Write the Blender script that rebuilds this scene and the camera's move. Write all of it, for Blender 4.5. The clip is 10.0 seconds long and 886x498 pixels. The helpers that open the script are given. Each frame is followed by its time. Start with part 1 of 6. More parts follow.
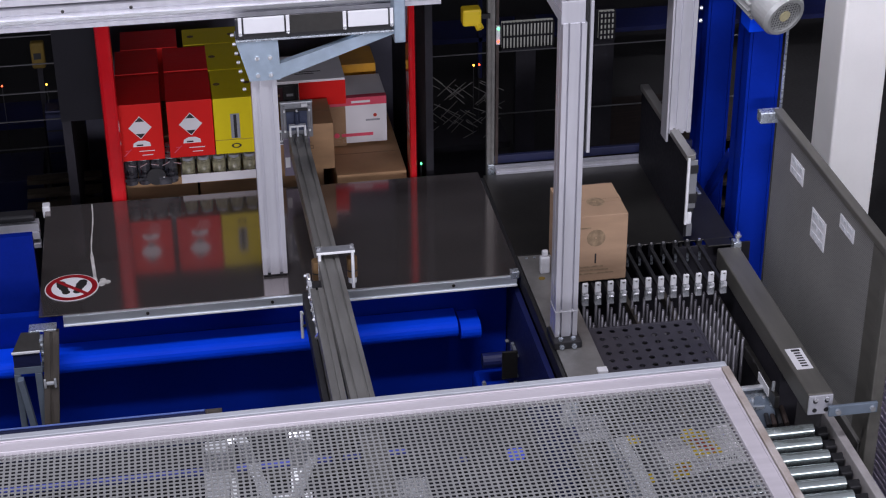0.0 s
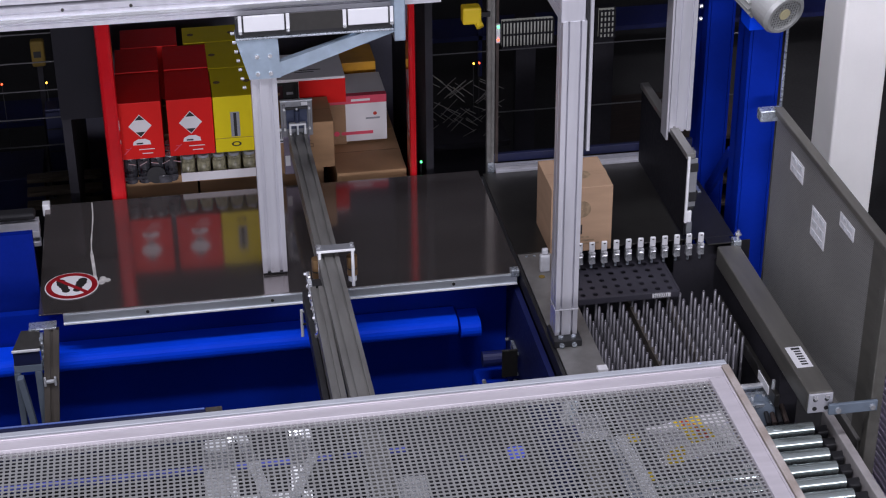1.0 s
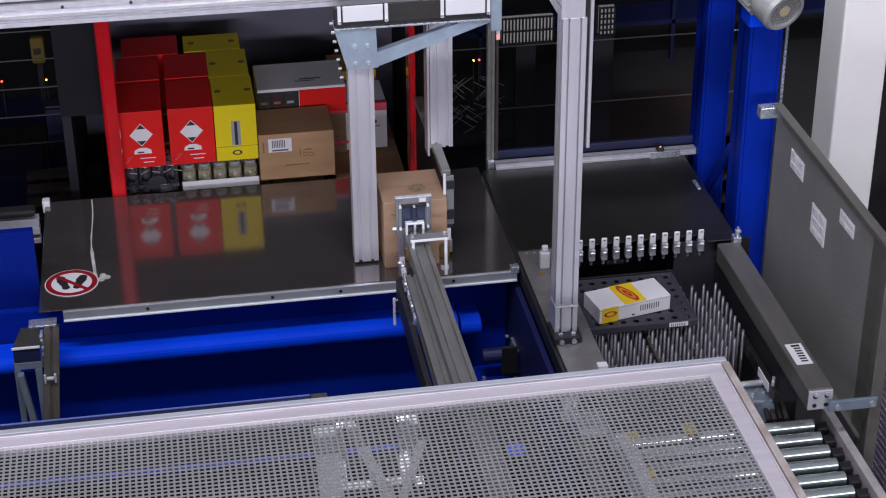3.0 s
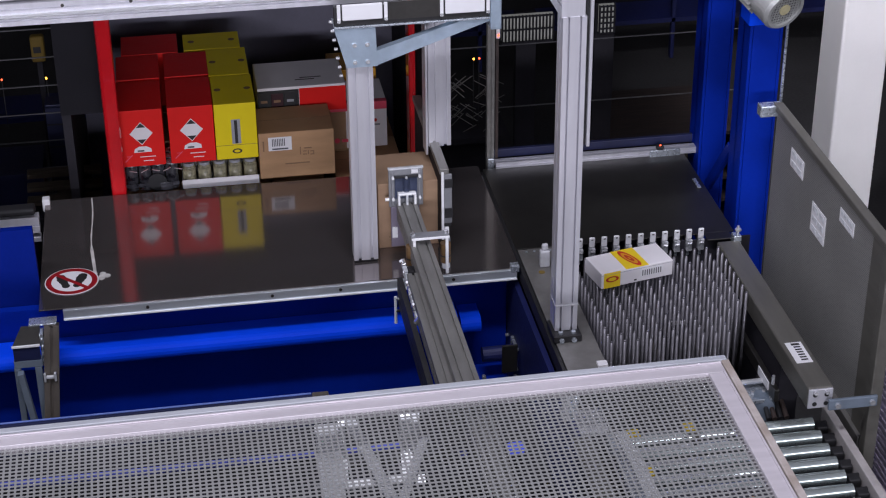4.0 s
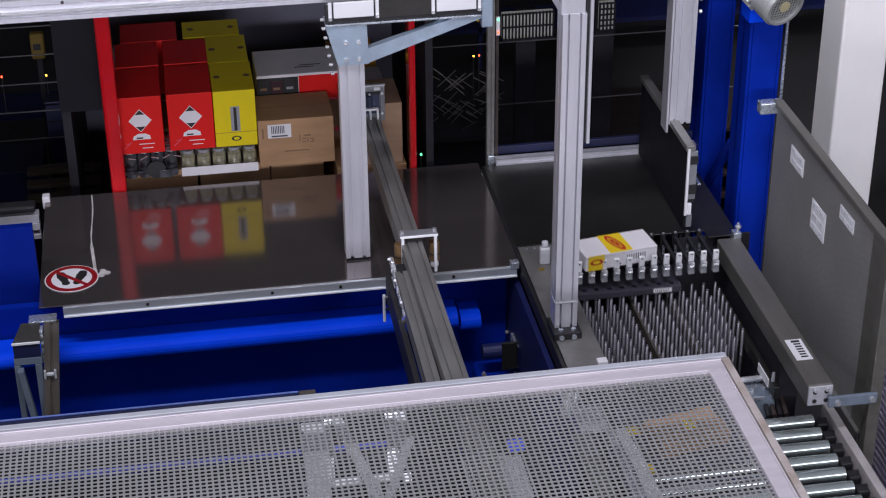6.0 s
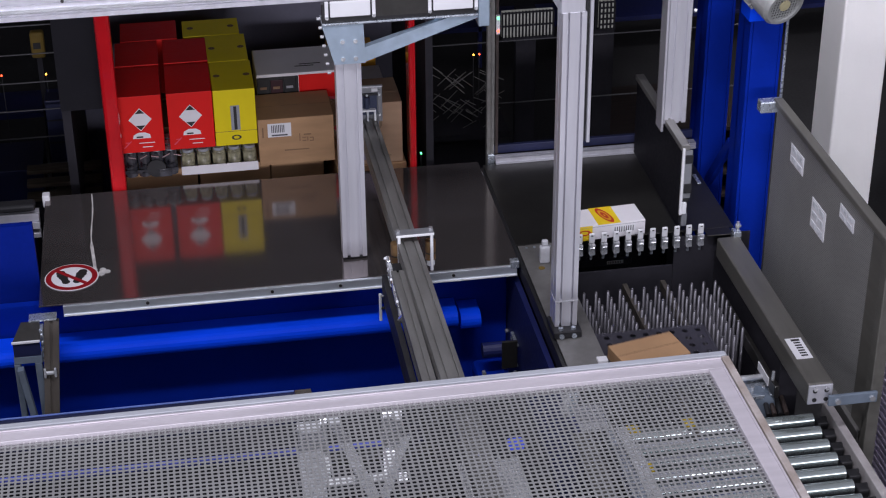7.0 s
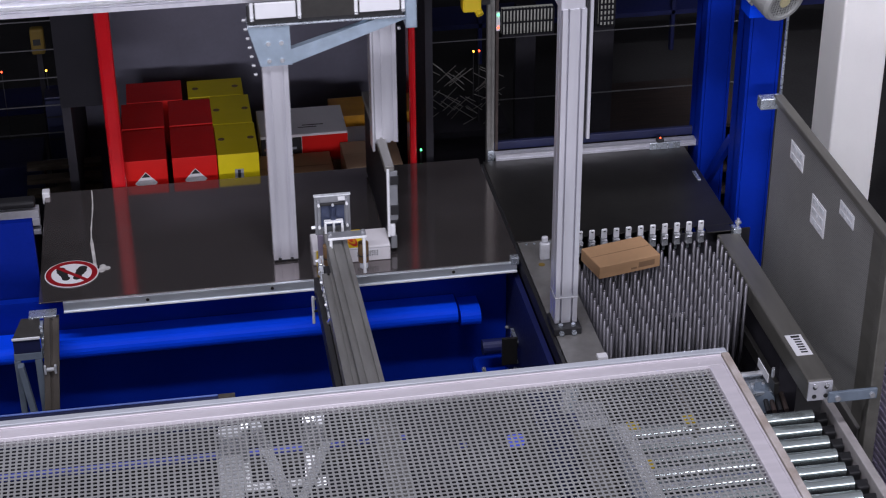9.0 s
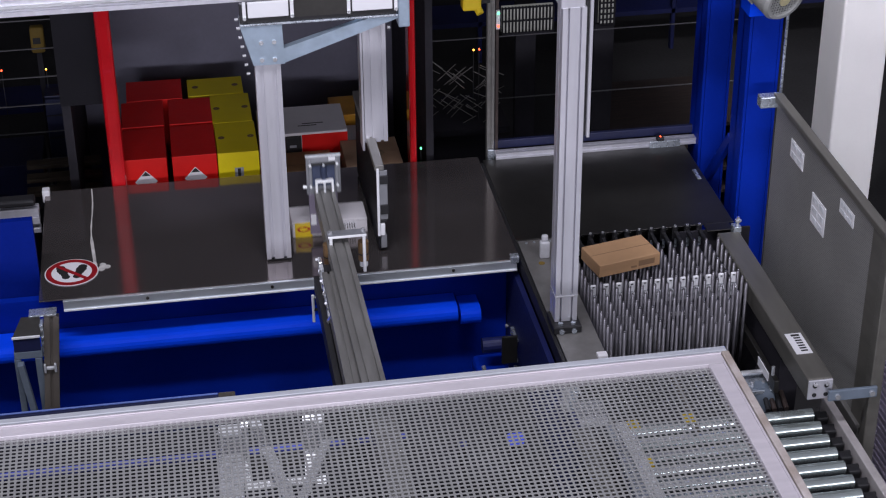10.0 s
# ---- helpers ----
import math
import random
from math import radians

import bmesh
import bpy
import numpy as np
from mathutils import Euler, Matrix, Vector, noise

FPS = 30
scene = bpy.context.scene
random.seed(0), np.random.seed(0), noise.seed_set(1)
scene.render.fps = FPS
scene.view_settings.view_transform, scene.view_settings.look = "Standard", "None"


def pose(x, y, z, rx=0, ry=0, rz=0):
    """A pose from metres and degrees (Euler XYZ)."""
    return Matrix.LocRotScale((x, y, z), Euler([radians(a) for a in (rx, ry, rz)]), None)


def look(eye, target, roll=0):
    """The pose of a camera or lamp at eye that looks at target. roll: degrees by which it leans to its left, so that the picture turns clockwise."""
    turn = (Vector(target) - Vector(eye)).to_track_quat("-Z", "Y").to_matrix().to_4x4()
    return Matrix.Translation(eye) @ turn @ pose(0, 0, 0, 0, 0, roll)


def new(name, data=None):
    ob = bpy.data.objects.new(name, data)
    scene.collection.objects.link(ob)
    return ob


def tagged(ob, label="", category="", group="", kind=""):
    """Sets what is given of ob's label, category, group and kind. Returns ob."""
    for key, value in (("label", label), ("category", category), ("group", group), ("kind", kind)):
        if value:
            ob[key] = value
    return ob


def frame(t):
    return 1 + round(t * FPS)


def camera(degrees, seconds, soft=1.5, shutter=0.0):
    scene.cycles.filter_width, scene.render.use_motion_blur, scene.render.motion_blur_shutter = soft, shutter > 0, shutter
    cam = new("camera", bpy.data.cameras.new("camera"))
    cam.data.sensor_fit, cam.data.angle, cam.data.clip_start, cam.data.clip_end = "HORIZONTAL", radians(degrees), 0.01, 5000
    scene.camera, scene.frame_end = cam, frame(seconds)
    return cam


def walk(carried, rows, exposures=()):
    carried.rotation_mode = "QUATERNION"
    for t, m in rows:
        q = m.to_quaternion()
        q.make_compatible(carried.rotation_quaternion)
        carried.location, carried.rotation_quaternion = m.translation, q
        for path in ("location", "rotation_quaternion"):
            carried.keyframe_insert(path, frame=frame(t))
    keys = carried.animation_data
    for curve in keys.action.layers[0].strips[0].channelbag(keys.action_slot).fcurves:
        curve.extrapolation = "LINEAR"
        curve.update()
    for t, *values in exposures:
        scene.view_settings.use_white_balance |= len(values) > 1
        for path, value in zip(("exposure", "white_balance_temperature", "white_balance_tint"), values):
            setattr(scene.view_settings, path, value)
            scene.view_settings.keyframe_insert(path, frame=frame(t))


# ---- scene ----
# ---------------------------------------------------------------- camera
cam = camera(27.87, 10.0, soft=1.15, shutter=0.5)
EYE = (0.0, 0.0, 4.6)


def aim(pitch):
    p, y = radians(pitch), radians(9.2)
    way = (math.sin(y) * math.cos(p), math.cos(y) * math.cos(p), -math.sin(p))
    return look(EYE, [EYE[k] + 6 * way[k] for k in range(3)], -0.5)


TILT = [(0, 29.0), (0.5, 29.029), (1, 29.055), (1.5, 29.08), (2, 29.106), (2.5, 29.126), (3.2, 29.163), (4, 29.2), (4.5, 29.224),
        (5, 29.249), (5.5, 29.271), (6.2, 29.3), (7, 29.332), (7.5, 29.37), (8, 29.395), (8.5, 29.417), (9, 29.441), (9.5, 29.458), (10, 29.488)]
walk(cam, [(t, aim(p)) for t, p in TILT], exposures=[(0, 0.38), (10, 0.38)])

# ---------------------------------------------------------------- light: a dim hall, area lamps placed out of view
world = bpy.data.worlds.new("hall_air")
scene.world = world
world.use_nodes = True
world.node_tree.nodes["Background"].inputs[0].default_value = (0.55, 0.62, 0.8, 1)
world.node_tree.nodes["Background"].inputs[1].default_value = 0.05


def lamp(name, eye, target, sx, sy, watts, colour=(0.96, 0.94, 1.08), spread=180):
    d = bpy.data.lights.new(name, "AREA")
    d.shape, d.size, d.size_y, d.energy, d.color = "RECTANGLE", sx, sy, watts, colour
    ob = new(name, d)
    d.spread = radians(spread)
    ob.matrix_world = look(eye, target)
    return ob


# Far and near lamps are set for the light's direction; no fittings modelled.
lamp("hall_lamp_far", (-1.0, -7.0, 3.9), (0.3, 6.5, 1.4), 7.0, 0.8, 500)
lamp("hall_lamp_near", (-0.3, 2.5, 7.2), (0.0, 5.6, 1.2), 4.6, 0.3, 195)
# Added fill lamps: one brightens the white column, one puts highlights on the rollers.
lamp("hall_lamp_aisle", (1.6, 5.2, 7.4), (3.15, 7.3, 1.6), 0.8, 1.6, 24, spread=40)
lamp("hall_lamp_corner", (5.7, -7.0, 6.3), (1.8, 4.2, 1.1), 3.4, 2.0, 130)

# ---------------------------------------------------------------- materials


def material(name, base, rough=0.5, metal=0.0, vary=0.15, scale=6.0, bump=0.0, stretch=(1, 1, 1), second=None, emit=0.0, spec=0.5, fine=60.0, per_piece=0.0, coat=0.0):
    """A surface with stains at one scale and grain at another."""
    m = bpy.data.materials.new(name)
    m.use_nodes = True
    nt = m.node_tree
    b = nt.nodes["Principled BSDF"]
    tc = nt.nodes.new("ShaderNodeTexCoord")
    mp = nt.nodes.new("ShaderNodeMapping")
    mp.inputs["Scale"].default_value = stretch
    nt.links.new(tc.outputs["Object"], mp.inputs["Vector"])
    n1 = nt.nodes.new("ShaderNodeTexNoise")
    n1.inputs["Scale"].default_value, n1.inputs["Detail"].default_value = scale, 5
    n2 = nt.nodes.new("ShaderNodeTexNoise")
    n2.inputs["Scale"].default_value, n2.inputs["Detail"].default_value = fine, 3
    for n in (n1, n2):
        nt.links.new(mp.outputs[0], n.inputs["Vector"])
    ramp = nt.nodes.new("ShaderNodeValToRGB")
    lo = second or [c * (1 - vary) for c in base]
    hi = [min(1, c * (1 + vary)) for c in base]
    ramp.color_ramp.elements[0].position, ramp.color_ramp.elements[1].position = 0.35, 0.68
    ramp.color_ramp.elements[0].color, ramp.color_ramp.elements[1].color = (*lo, 1), (*hi, 1)
    nt.links.new(n1.outputs["Fac"], ramp.inputs[0])
    mix = nt.nodes.new("ShaderNodeMixRGB")
    mix.blend_type = "OVERLAY"
    mix.inputs[0].default_value = vary * 0.8
    nt.links.new(ramp.outputs[0], mix.inputs[1])
    nt.links.new(n2.outputs["Fac"], mix.inputs[2])
    colour = mix.outputs[0]
    if per_piece:
        info = nt.nodes.new("ShaderNodeObjectInfo")
        hsv = nt.nodes.new("ShaderNodeHueSaturation")
        rng = nt.nodes.new("ShaderNodeMapRange")
        rng.inputs[3].default_value, rng.inputs[4].default_value = 1 - per_piece, 1 + per_piece
        nt.links.new(info.outputs["Random"], rng.inputs[0])
        nt.links.new(rng.outputs[0], hsv.inputs["Value"])
        nt.links.new(colour, hsv.inputs["Color"])
        colour = hsv.outputs[0]
    nt.links.new(colour, b.inputs["Base Color"])
    rr = nt.nodes.new("ShaderNodeMapRange")
    rr.inputs[3].default_value, rr.inputs[4].default_value = max(0.02, rough * 0.8), min(1, rough * 1.25)
    nt.links.new(n2.outputs["Fac"], rr.inputs[0])
    nt.links.new(rr.outputs[0], b.inputs["Roughness"])
    b.inputs["Metallic"].default_value = metal
    b.inputs["Specular IOR Level"].default_value = spec
    b.inputs["Coat Weight"].default_value = coat
    if bump:
        bp = nt.nodes.new("ShaderNodeBump")
        bp.inputs["Strength"].default_value, bp.inputs["Distance"].default_value = bump, 0.002
        nt.links.new(n2.outputs["Fac"], bp.inputs["Height"])
        nt.links.new(bp.outputs[0], b.inputs["Normal"])
    if emit:
        b.inputs["Emission Color"].default_value = (*base, 1)
        b.inputs["Emission Strength"].default_value = emit
    return m


STEEL = material("dark_polished_steel", (0.265, 0.24, 0.235), 0.105, 0.84, 0.05, 2, 0.015, (1, 4, 1), fine=40)
STEEL_DULL = material("dull_steel_plate", (0.09, 0.087, 0.082), 0.34, 0.85, 0.15, 5, 0.03)
ALU = material("anodised_aluminium", (0.72, 0.72, 0.77), 0.36, 0.55, 0.06, 4, 0.02, (6, 6, 0.6))
ALU_DARK = material("greyed_aluminium", (0.26, 0.255, 0.24), 0.42, 0.5, 0.12, 5, 0.02, (6, 1, 6))
ALU_SLOT = material("shaded_slot", (0.10, 0.10, 0.11), 0.6, 0.3)
GALV = material("galvanised_sheet", (0.60, 0.66, 0.72), 0.27, 0.7, 0.18, 14, 0.04)
GALV_BLUE = material("zinc_bracket", (0.42, 0.52, 0.62), 0.4, 0.55, 0.12, 12, 0.03)
CHROME = material("bright_metal", (0.82, 0.84, 0.86), 0.2, 0.72, 0.05)
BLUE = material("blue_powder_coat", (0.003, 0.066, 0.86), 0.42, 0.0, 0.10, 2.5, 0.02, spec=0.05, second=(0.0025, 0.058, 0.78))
# Darker copy of the blue coat; the shade on upright faces is in the colour.
BLUE_SHADED = material("blue_coat_shaded", (0.002, 0.023, 0.33), 0.45, 0.0, 0.12, 2.5, 0.02, spec=0.08, second=(0.002, 0.02, 0.28))
RED = material("red_paint", (0.66, 0.011, 0.018), 0.16, 0.0, 0.10, 5, spec=0.7, coat=0.8)
BLACK = material("black_plastic", (0.018, 0.018, 0.02), 0.5, 0.0, 0.2)
TRAYM = material("charcoal_tray_plastic", (0.043, 0.041, 0.054), 0.5, 0.0, 0.15, 8, 0.04)
DARK = material("dark_machinery", (0.026, 0.025, 0.031), 0.65, 0.0, 0.3, 3, spec=0.15)
DARKBLUE = material("dark_blue_machinery", (0.009, 0.014, 0.085), 0.5, 0.0, 0.3, 3)
DRIED = material("dried_white_stain", (0.55, 0.54, 0.52), 0.7, 0.0, 0.25, 40)
WHITEPL = material("white_plastic", (0.82, 0.83, 0.85), 0.4, 0.0, 0.04, 9)
PALEPL = material("pale_milky_plastic", (0.58, 0.59, 0.62), 0.25, 0.0, 0.12, 20, coat=0.3)
MILKY = material("clouded_plastic", (0.42, 0.43, 0.45), 0.18, 0.0, 0.35, 45, 0.2, second=(0.16, 0.17, 0.18), coat=0.3)
CLEARPL = material("milky_plastic", (0.33, 0.34, 0.37), 0.25, 0.0, 0.1, 9)
PAPER = material("white_label_paper", (0.80, 0.80, 0.82), 0.6, 0.0, 0.05)
INK = material("black_ink", (0.02, 0.02, 0.02), 0.6)
CARD = material("brown_cardboard", (0.45, 0.268, 0.138), 0.75, 0.0, 0.10, 5, 0.05, (1, 1, 5), per_piece=0.06)
CARD_DARK = material("darker_brown_cardboard", (0.33, 0.20, 0.11), 0.8, 0.0, 0.12, 5, 0.05)
PALECARD = material("pale_brown_cardboard", (0.40, 0.262, 0.165), 0.78, 0.0, 0.08, 5, 0.05, (1, 1, 5))
FAINT = material("faint_olive_print", (0.29, 0.205, 0.125), 0.75, 0.0, 0.25, 50)
PRINT = material("brown_print", (0.22, 0.13, 0.07), 0.7)
REDBOX = material("glossy_red_carton", (0.74, 0.010, 0.008), 0.5, 0.0, 0.06, 5, spec=0.25)
YELBOX = material("yellow_carton", (0.82, 0.66, 0.008), 0.5, 0.0, 0.05, 5, spec=0.25)
WHITEBOX = material("white_carton", (0.80, 0.78, 0.80), 0.5, 0.0, 0.05, 5)
YELLOW = material("yellow_print", (0.86, 0.62, 0.02), 0.5, 0.0, 0.05)
REDPR = material("red_print", (0.55, 0.035, 0.02), 0.5)
PRINTGREY = material("faded_grey_print", (0.55, 0.57, 0.60), 0.6, 0.0, 0.5, 60, second=(0.62, 0.64, 0.66))
PINK = material("pink_print", (0.78, 0.08, 0.14), 0.5)
# Yellow made dark in the colour itself, for things that stand dim.
DIMYELLOW = material("dimmed_yellow_paint", (0.20, 0.13, 0.02), 0.7, 0.0, 0.2)
POSTGREY = material("brownish_grey_profile", (0.105, 0.092, 0.078), 0.45, 0.35, 0.15, 5, 0.02, (6, 6, 1))
MAROON = material("dark_maroon_paint", (0.03, 0.004, 0.008), 0.5, 0.0, 0.2)
# Darkest copy of the blue, with the shade beside the table painted in.
BLUE_DEEP_SHADED = material("blue_coat_deep_shaded", (0.002, 0.013, 0.19), 0.5, 0.0, 0.15, 3, spec=0.08)
NAVY = material("navy_sheet", (0.012, 0.016, 0.06), 0.5, 0.0, 0.25, 4)
BRIGHTPLATE = material("bright_ground_steel", (0.93, 0.95, 0.97), 0.33, 0.4, 0.05, 20)
ORANGE = material("orange_carton", (0.75, 0.36, 0.02), 0.5)
BRASS = material("brass_roller", (0.34, 0.21, 0.10), 0.35, 0.6, 0.15, 20)
HUB = material("pale_yellowish_cap", (0.55, 0.50, 0.30), 0.5, 0.1, 0.1, 20)
DRIVEBLUE = material("dull_blue_grey_cover", (0.16, 0.20, 0.25), 0.6, 0.1, 0.12, 12)
PINM = material("dull_pin_steel", (0.20, 0.195, 0.215), 0.36, 0.7, 0.08, 20, per_piece=0.12)
ZINC = material("bright_zinc", (0.72, 0.75, 0.78), 0.42, 0.3, 0.2, 30, 0.1)
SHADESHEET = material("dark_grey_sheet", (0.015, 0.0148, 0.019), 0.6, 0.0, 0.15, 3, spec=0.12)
FLANGE = material("smooth_zinc_edge", (0.80, 0.86, 0.92), 0.3, 0.7, 0.10, 2.0, 0.0, (1, 1, 1), fine=8)
DARKRED = material("dark_red_print", (0.30, 0.008, 0.015), 0.45, 0.0, 0.15, 30)
# Unseen walls and ceiling, kept pale so that bounced light lifts the shadows.
HALL = material("hall_wall_sheet", (0.76, 0.76, 0.78), 0.8, 0.0, 0.1, 1)
PLATEGREY = material("brushed_grey_plate", (0.30, 0.31, 0.33), 0.4, 0.4, 0.15, 12, 0.03)
RECESS = material("bluish_dark_recess", (0.06, 0.075, 0.13), 0.35, 0.3, 0.2, 20)
FLAP = material("purple_grey_plate", (0.26, 0.23, 0.30), 0.35, 0.3, 0.12, 10)
ROLLER = material("zinc_roller", (0.60, 0.68, 0.67), 0.15, 0.8, 0.06, 3, 0.0, (1, 10, 10))
# Colour raised to make up for light that the perforated cover holds back.
PALEPLATE = material("lightened_zinc_plate", (0.80, 0.82, 0.84), 0.5, 0.15, 0.08, 9)
COVERSHEET = material("grey_perforated_sheet", (0.365, 0.37, 0.365), 0.45, 0.35, 0.10, 3)
FRAMEPINK = material("silver_frame", (0.69, 0.65, 0.69), 0.5, 0.3, 0.06, 4, 0.02, (1, 8, 8))
LIPGREY = material("pale_grey_lip", (0.60, 0.63, 0.68), 0.45, 0.35, 0.08, 5, 0.02, (1, 8, 8))
LIPWORN = material("worn_lip", (0.54, 0.50, 0.48), 0.55, 0.2, 0.2, 9, 0.03, second=(0.42, 0.355, 0.31))
FRAMEWORN = material("worn_grey_frame", (0.54, 0.51, 0.50), 0.5, 0.3, 0.18, 7, 0.02)
GREYPAINT = material("grey_painted_beam", (0.14, 0.136, 0.12), 0.38, 0.3, 0.12, 4, 0.02, (6, 1, 6))
WALLGREY = material("grey_shaft_sheet", (0.165, 0.162, 0.215), 0.5, 0.2, 0.12, 3)
CONCRETE = material("dark_concrete", (0.022, 0.0215, 0.022), 0.8, 0.0, 0.25, 2, 0.2)
COLUMN = material("white_column_paint", (0.72, 0.71, 0.69), 0.6, 0.0, 0.06, 1.6, 0.04)
JAR = material("jar_contents", (0.36, 0.34, 0.22), 0.25, 0.0, 0.35, 30, second=(0.16, 0.15, 0.10))
FILM = material("shrink_film", (0.06, 0.06, 0.068), 0.13, 0.0, 0.7, 24, 0.6, second=(0.01, 0.01, 0.014), coat=0.6)
MOTORM = material("grey_motor_paint", (0.42, 0.43, 0.42), 0.4, 0.3, 0.1, 8, 0.03)
# Both woods are darkened in colour for the shade behind the machine.
DIMWOOD = material("reddish_wood_dimmed", (0.022, 0.013, 0.010), 0.85, 0.0, 0.3, 8, 0.1, (1, 8, 8))
SHADEWOOD = material("pallet_wood_shaded", (0.085, 0.066, 0.046), 0.85, 0.0, 0.25, 8, 0.1, (1, 8, 8))
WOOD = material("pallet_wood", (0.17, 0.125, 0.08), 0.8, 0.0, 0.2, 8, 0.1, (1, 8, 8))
LED_RED = material("red_led", (1.0, 0.08, 0.03), emit=4)
LED_AMBER = material("amber_led", (1.0, 0.45, 0.05), emit=5)
LED_GREEN = material("green_led", (0.1, 1.0, 0.3), emit=3)
# Weak emission stands in for the light that falls on the far panels.
FARLIGHT = material("far_panel_glow", (0.44, 0.44, 0.43), 0.6, 0.0, 0.4, 9, emit=0.19)
WORNPLATE = material("worn_steel_strip", (0.25, 0.245, 0.235), 0.45, 0.45, 0.18, 9, 0.04)
BRASS_DARK = material("brown_cable_jacket", (0.05, 0.036, 0.032), 0.5, 0.0, 0.2, 20)
# Near white: the gleam of lit zinc is put into the colour.
BRIGHTBAR = material("zinc_with_painted_gleam", (0.93, 0.95, 0.97), 0.3, 0.1, 0.05, 30)
CAPBLUE = material("blue_signal_plastic", (0.10, 0.14, 0.88), 0.4, 0.0, 0.06, 20, emit=0.35)
# Lighter blue that draws the highlight on an edge.
EDGEGLEAM = material("blue_edge_highlight", (0.16, 0.24, 0.62), 0.4, 0.1, 0.1, 5)
RAILBLUE = material("pale_blue_rail", (0.10, 0.13, 0.60), 0.45, 0.0, 0.1, 5)
RIBBED = material("purplish_grey_sheet", (0.52, 0.46, 0.58), 0.5, 0.1, 0.12, 4)
WIRE = material("fence_wire", (0.20, 0.20, 0.21), 0.4, 0.6)


def sheet_with_dots():
    """Grey guard sheet with a fine regular punching."""
    m = material("fine_punched_sheet", (0.37, 0.37, 0.35), 0.5, 0.45, 0.12, 2.5)
    nt = m.node_tree
    b = nt.nodes["Principled BSDF"]
    tc = nt.nodes.new("ShaderNodeTexCoord")
    sep = nt.nodes.new("ShaderNodeSeparateXYZ")
    nt.links.new(tc.outputs["Object"], sep.inputs[0])
    waves = []
    for k in (1, 2):
        mul = nt.nodes.new("ShaderNodeMath")
        mul.operation = "MULTIPLY"
        mul.inputs[1].default_value = 2 * math.pi / 0.0085
        sn = nt.nodes.new("ShaderNodeMath")
        sn.operation = "SINE"
        nt.links.new(sep.outputs[k], mul.inputs[0])
        nt.links.new(mul.outputs[0], sn.inputs[0])
        waves.append(sn)
    add = nt.nodes.new("ShaderNodeMath")
    add.operation = "ADD"
    nt.links.new(waves[0].outputs[0], add.inputs[0])
    nt.links.new(waves[1].outputs[0], add.inputs[1])
    cut = nt.nodes.new("ShaderNodeMath")
    cut.operation = "GREATER_THAN"
    cut.inputs[1].default_value = 0.8
    nt.links.new(add.outputs[0], cut.inputs[0])
    mix = nt.nodes.new("ShaderNodeMixRGB")
    mix.inputs[2].default_value = (0.20, 0.20, 0.20, 1)
    old = b.inputs["Base Color"].links[0].from_socket
    nt.links.new(cut.outputs[0], mix.inputs[0])
    nt.links.new(old, mix.inputs[1])
    nt.links.new(mix.outputs[0], b.inputs["Base Color"])
    return m


PUNCHED = sheet_with_dots()

# ---------------------------------------------------------------- shape tools


def box(bm, x0, x1, y0, y1, z0, z1, bevel=0.0):
    r = bmesh.ops.create_cube(bm, size=1.0)
    vs = r["verts"]
    for v in vs:
        v.co = Vector(((x0 + x1) / 2 + v.co.x * (x1 - x0), (y0 + y1) / 2 + v.co.y * (y1 - y0), (z0 + z1) / 2 + v.co.z * (z1 - z0)))
    if bevel:
        es = list({e for v in vs for e in v.link_edges})
        bmesh.ops.bevel(bm, geom=es, offset=bevel, segments=2, affect="EDGES", profile=0.5)
    return bm


def cyl(bm, p, q, r, seg=14, r2=None):
    p, q = Vector(p), Vector(q)
    d = q - p
    m = Matrix.Translation((p + q) / 2) @ d.to_track_quat("Z", "Y").to_matrix().to_4x4()
    bmesh.ops.create_cone(bm, cap_ends=True, segments=seg, radius1=r, radius2=r if r2 is None else r2, depth=d.length, matrix=m)
    return bm


def B():
    return bmesh.new()


def part(name, bm, mat, parent=None, label="", smooth=False):
    me = bpy.data.meshes.new(name)
    bm.to_mesh(me)
    bm.free()
    me.materials.append(mat)
    if smooth:
        for p in me.polygons:
            p.use_smooth = True
    ob = new(name, me)
    if parent:
        ob.parent = parent
    if label:
        ob["label"] = label
    return ob


def shared(name, me, at, parent, m=None):
    """One more object on a mesh that exists."""
    ob = new(name, me)
    ob.parent = parent
    ob.matrix_basis = m or Matrix.Translation(at)
    return ob


def thing(name, at, label, category, group="", kind=""):
    e = new(name)
    e.location = at
    e.empty_display_size = 0.05
    return tagged(e, label, category, group, kind)


def structure(name, bm, mat, label):
    return tagged(part(name, bm, mat), label, name.split("_")[0], kind="structure")


def tslot_section(w, d, n=1, slot=0.011, deep=0.012):
    """Outline of an aluminium profile, with n slots on the two wide faces and one on each narrow face."""
    pts = []

    def side(a, b, cuts):
        a, b = Vector(a), Vector(b)
        t = (b - a)
        ln = t.length
        t /= ln
        nrm = Vector((-t.y, t.x))
        pts.append(a)
        for c in cuts:
            m = a + t * (ln * c)
            pts.extend([m - t * slot / 2, m - t * slot / 2 + nrm * deep, m + t * slot / 2 + nrm * deep, m + t * slot / 2])

    wide = [(k + 0.5) / n for k in range(n)]
    side((-w / 2, -d / 2), (w / 2, -d / 2), wide)
    side((w / 2, -d / 2), (w / 2, d / 2), [0.5])
    side((w / 2, d / 2), (-w / 2, d / 2), wide)
    side((-w / 2, d / 2), (-w / 2, -d / 2), [0.5])
    return pts


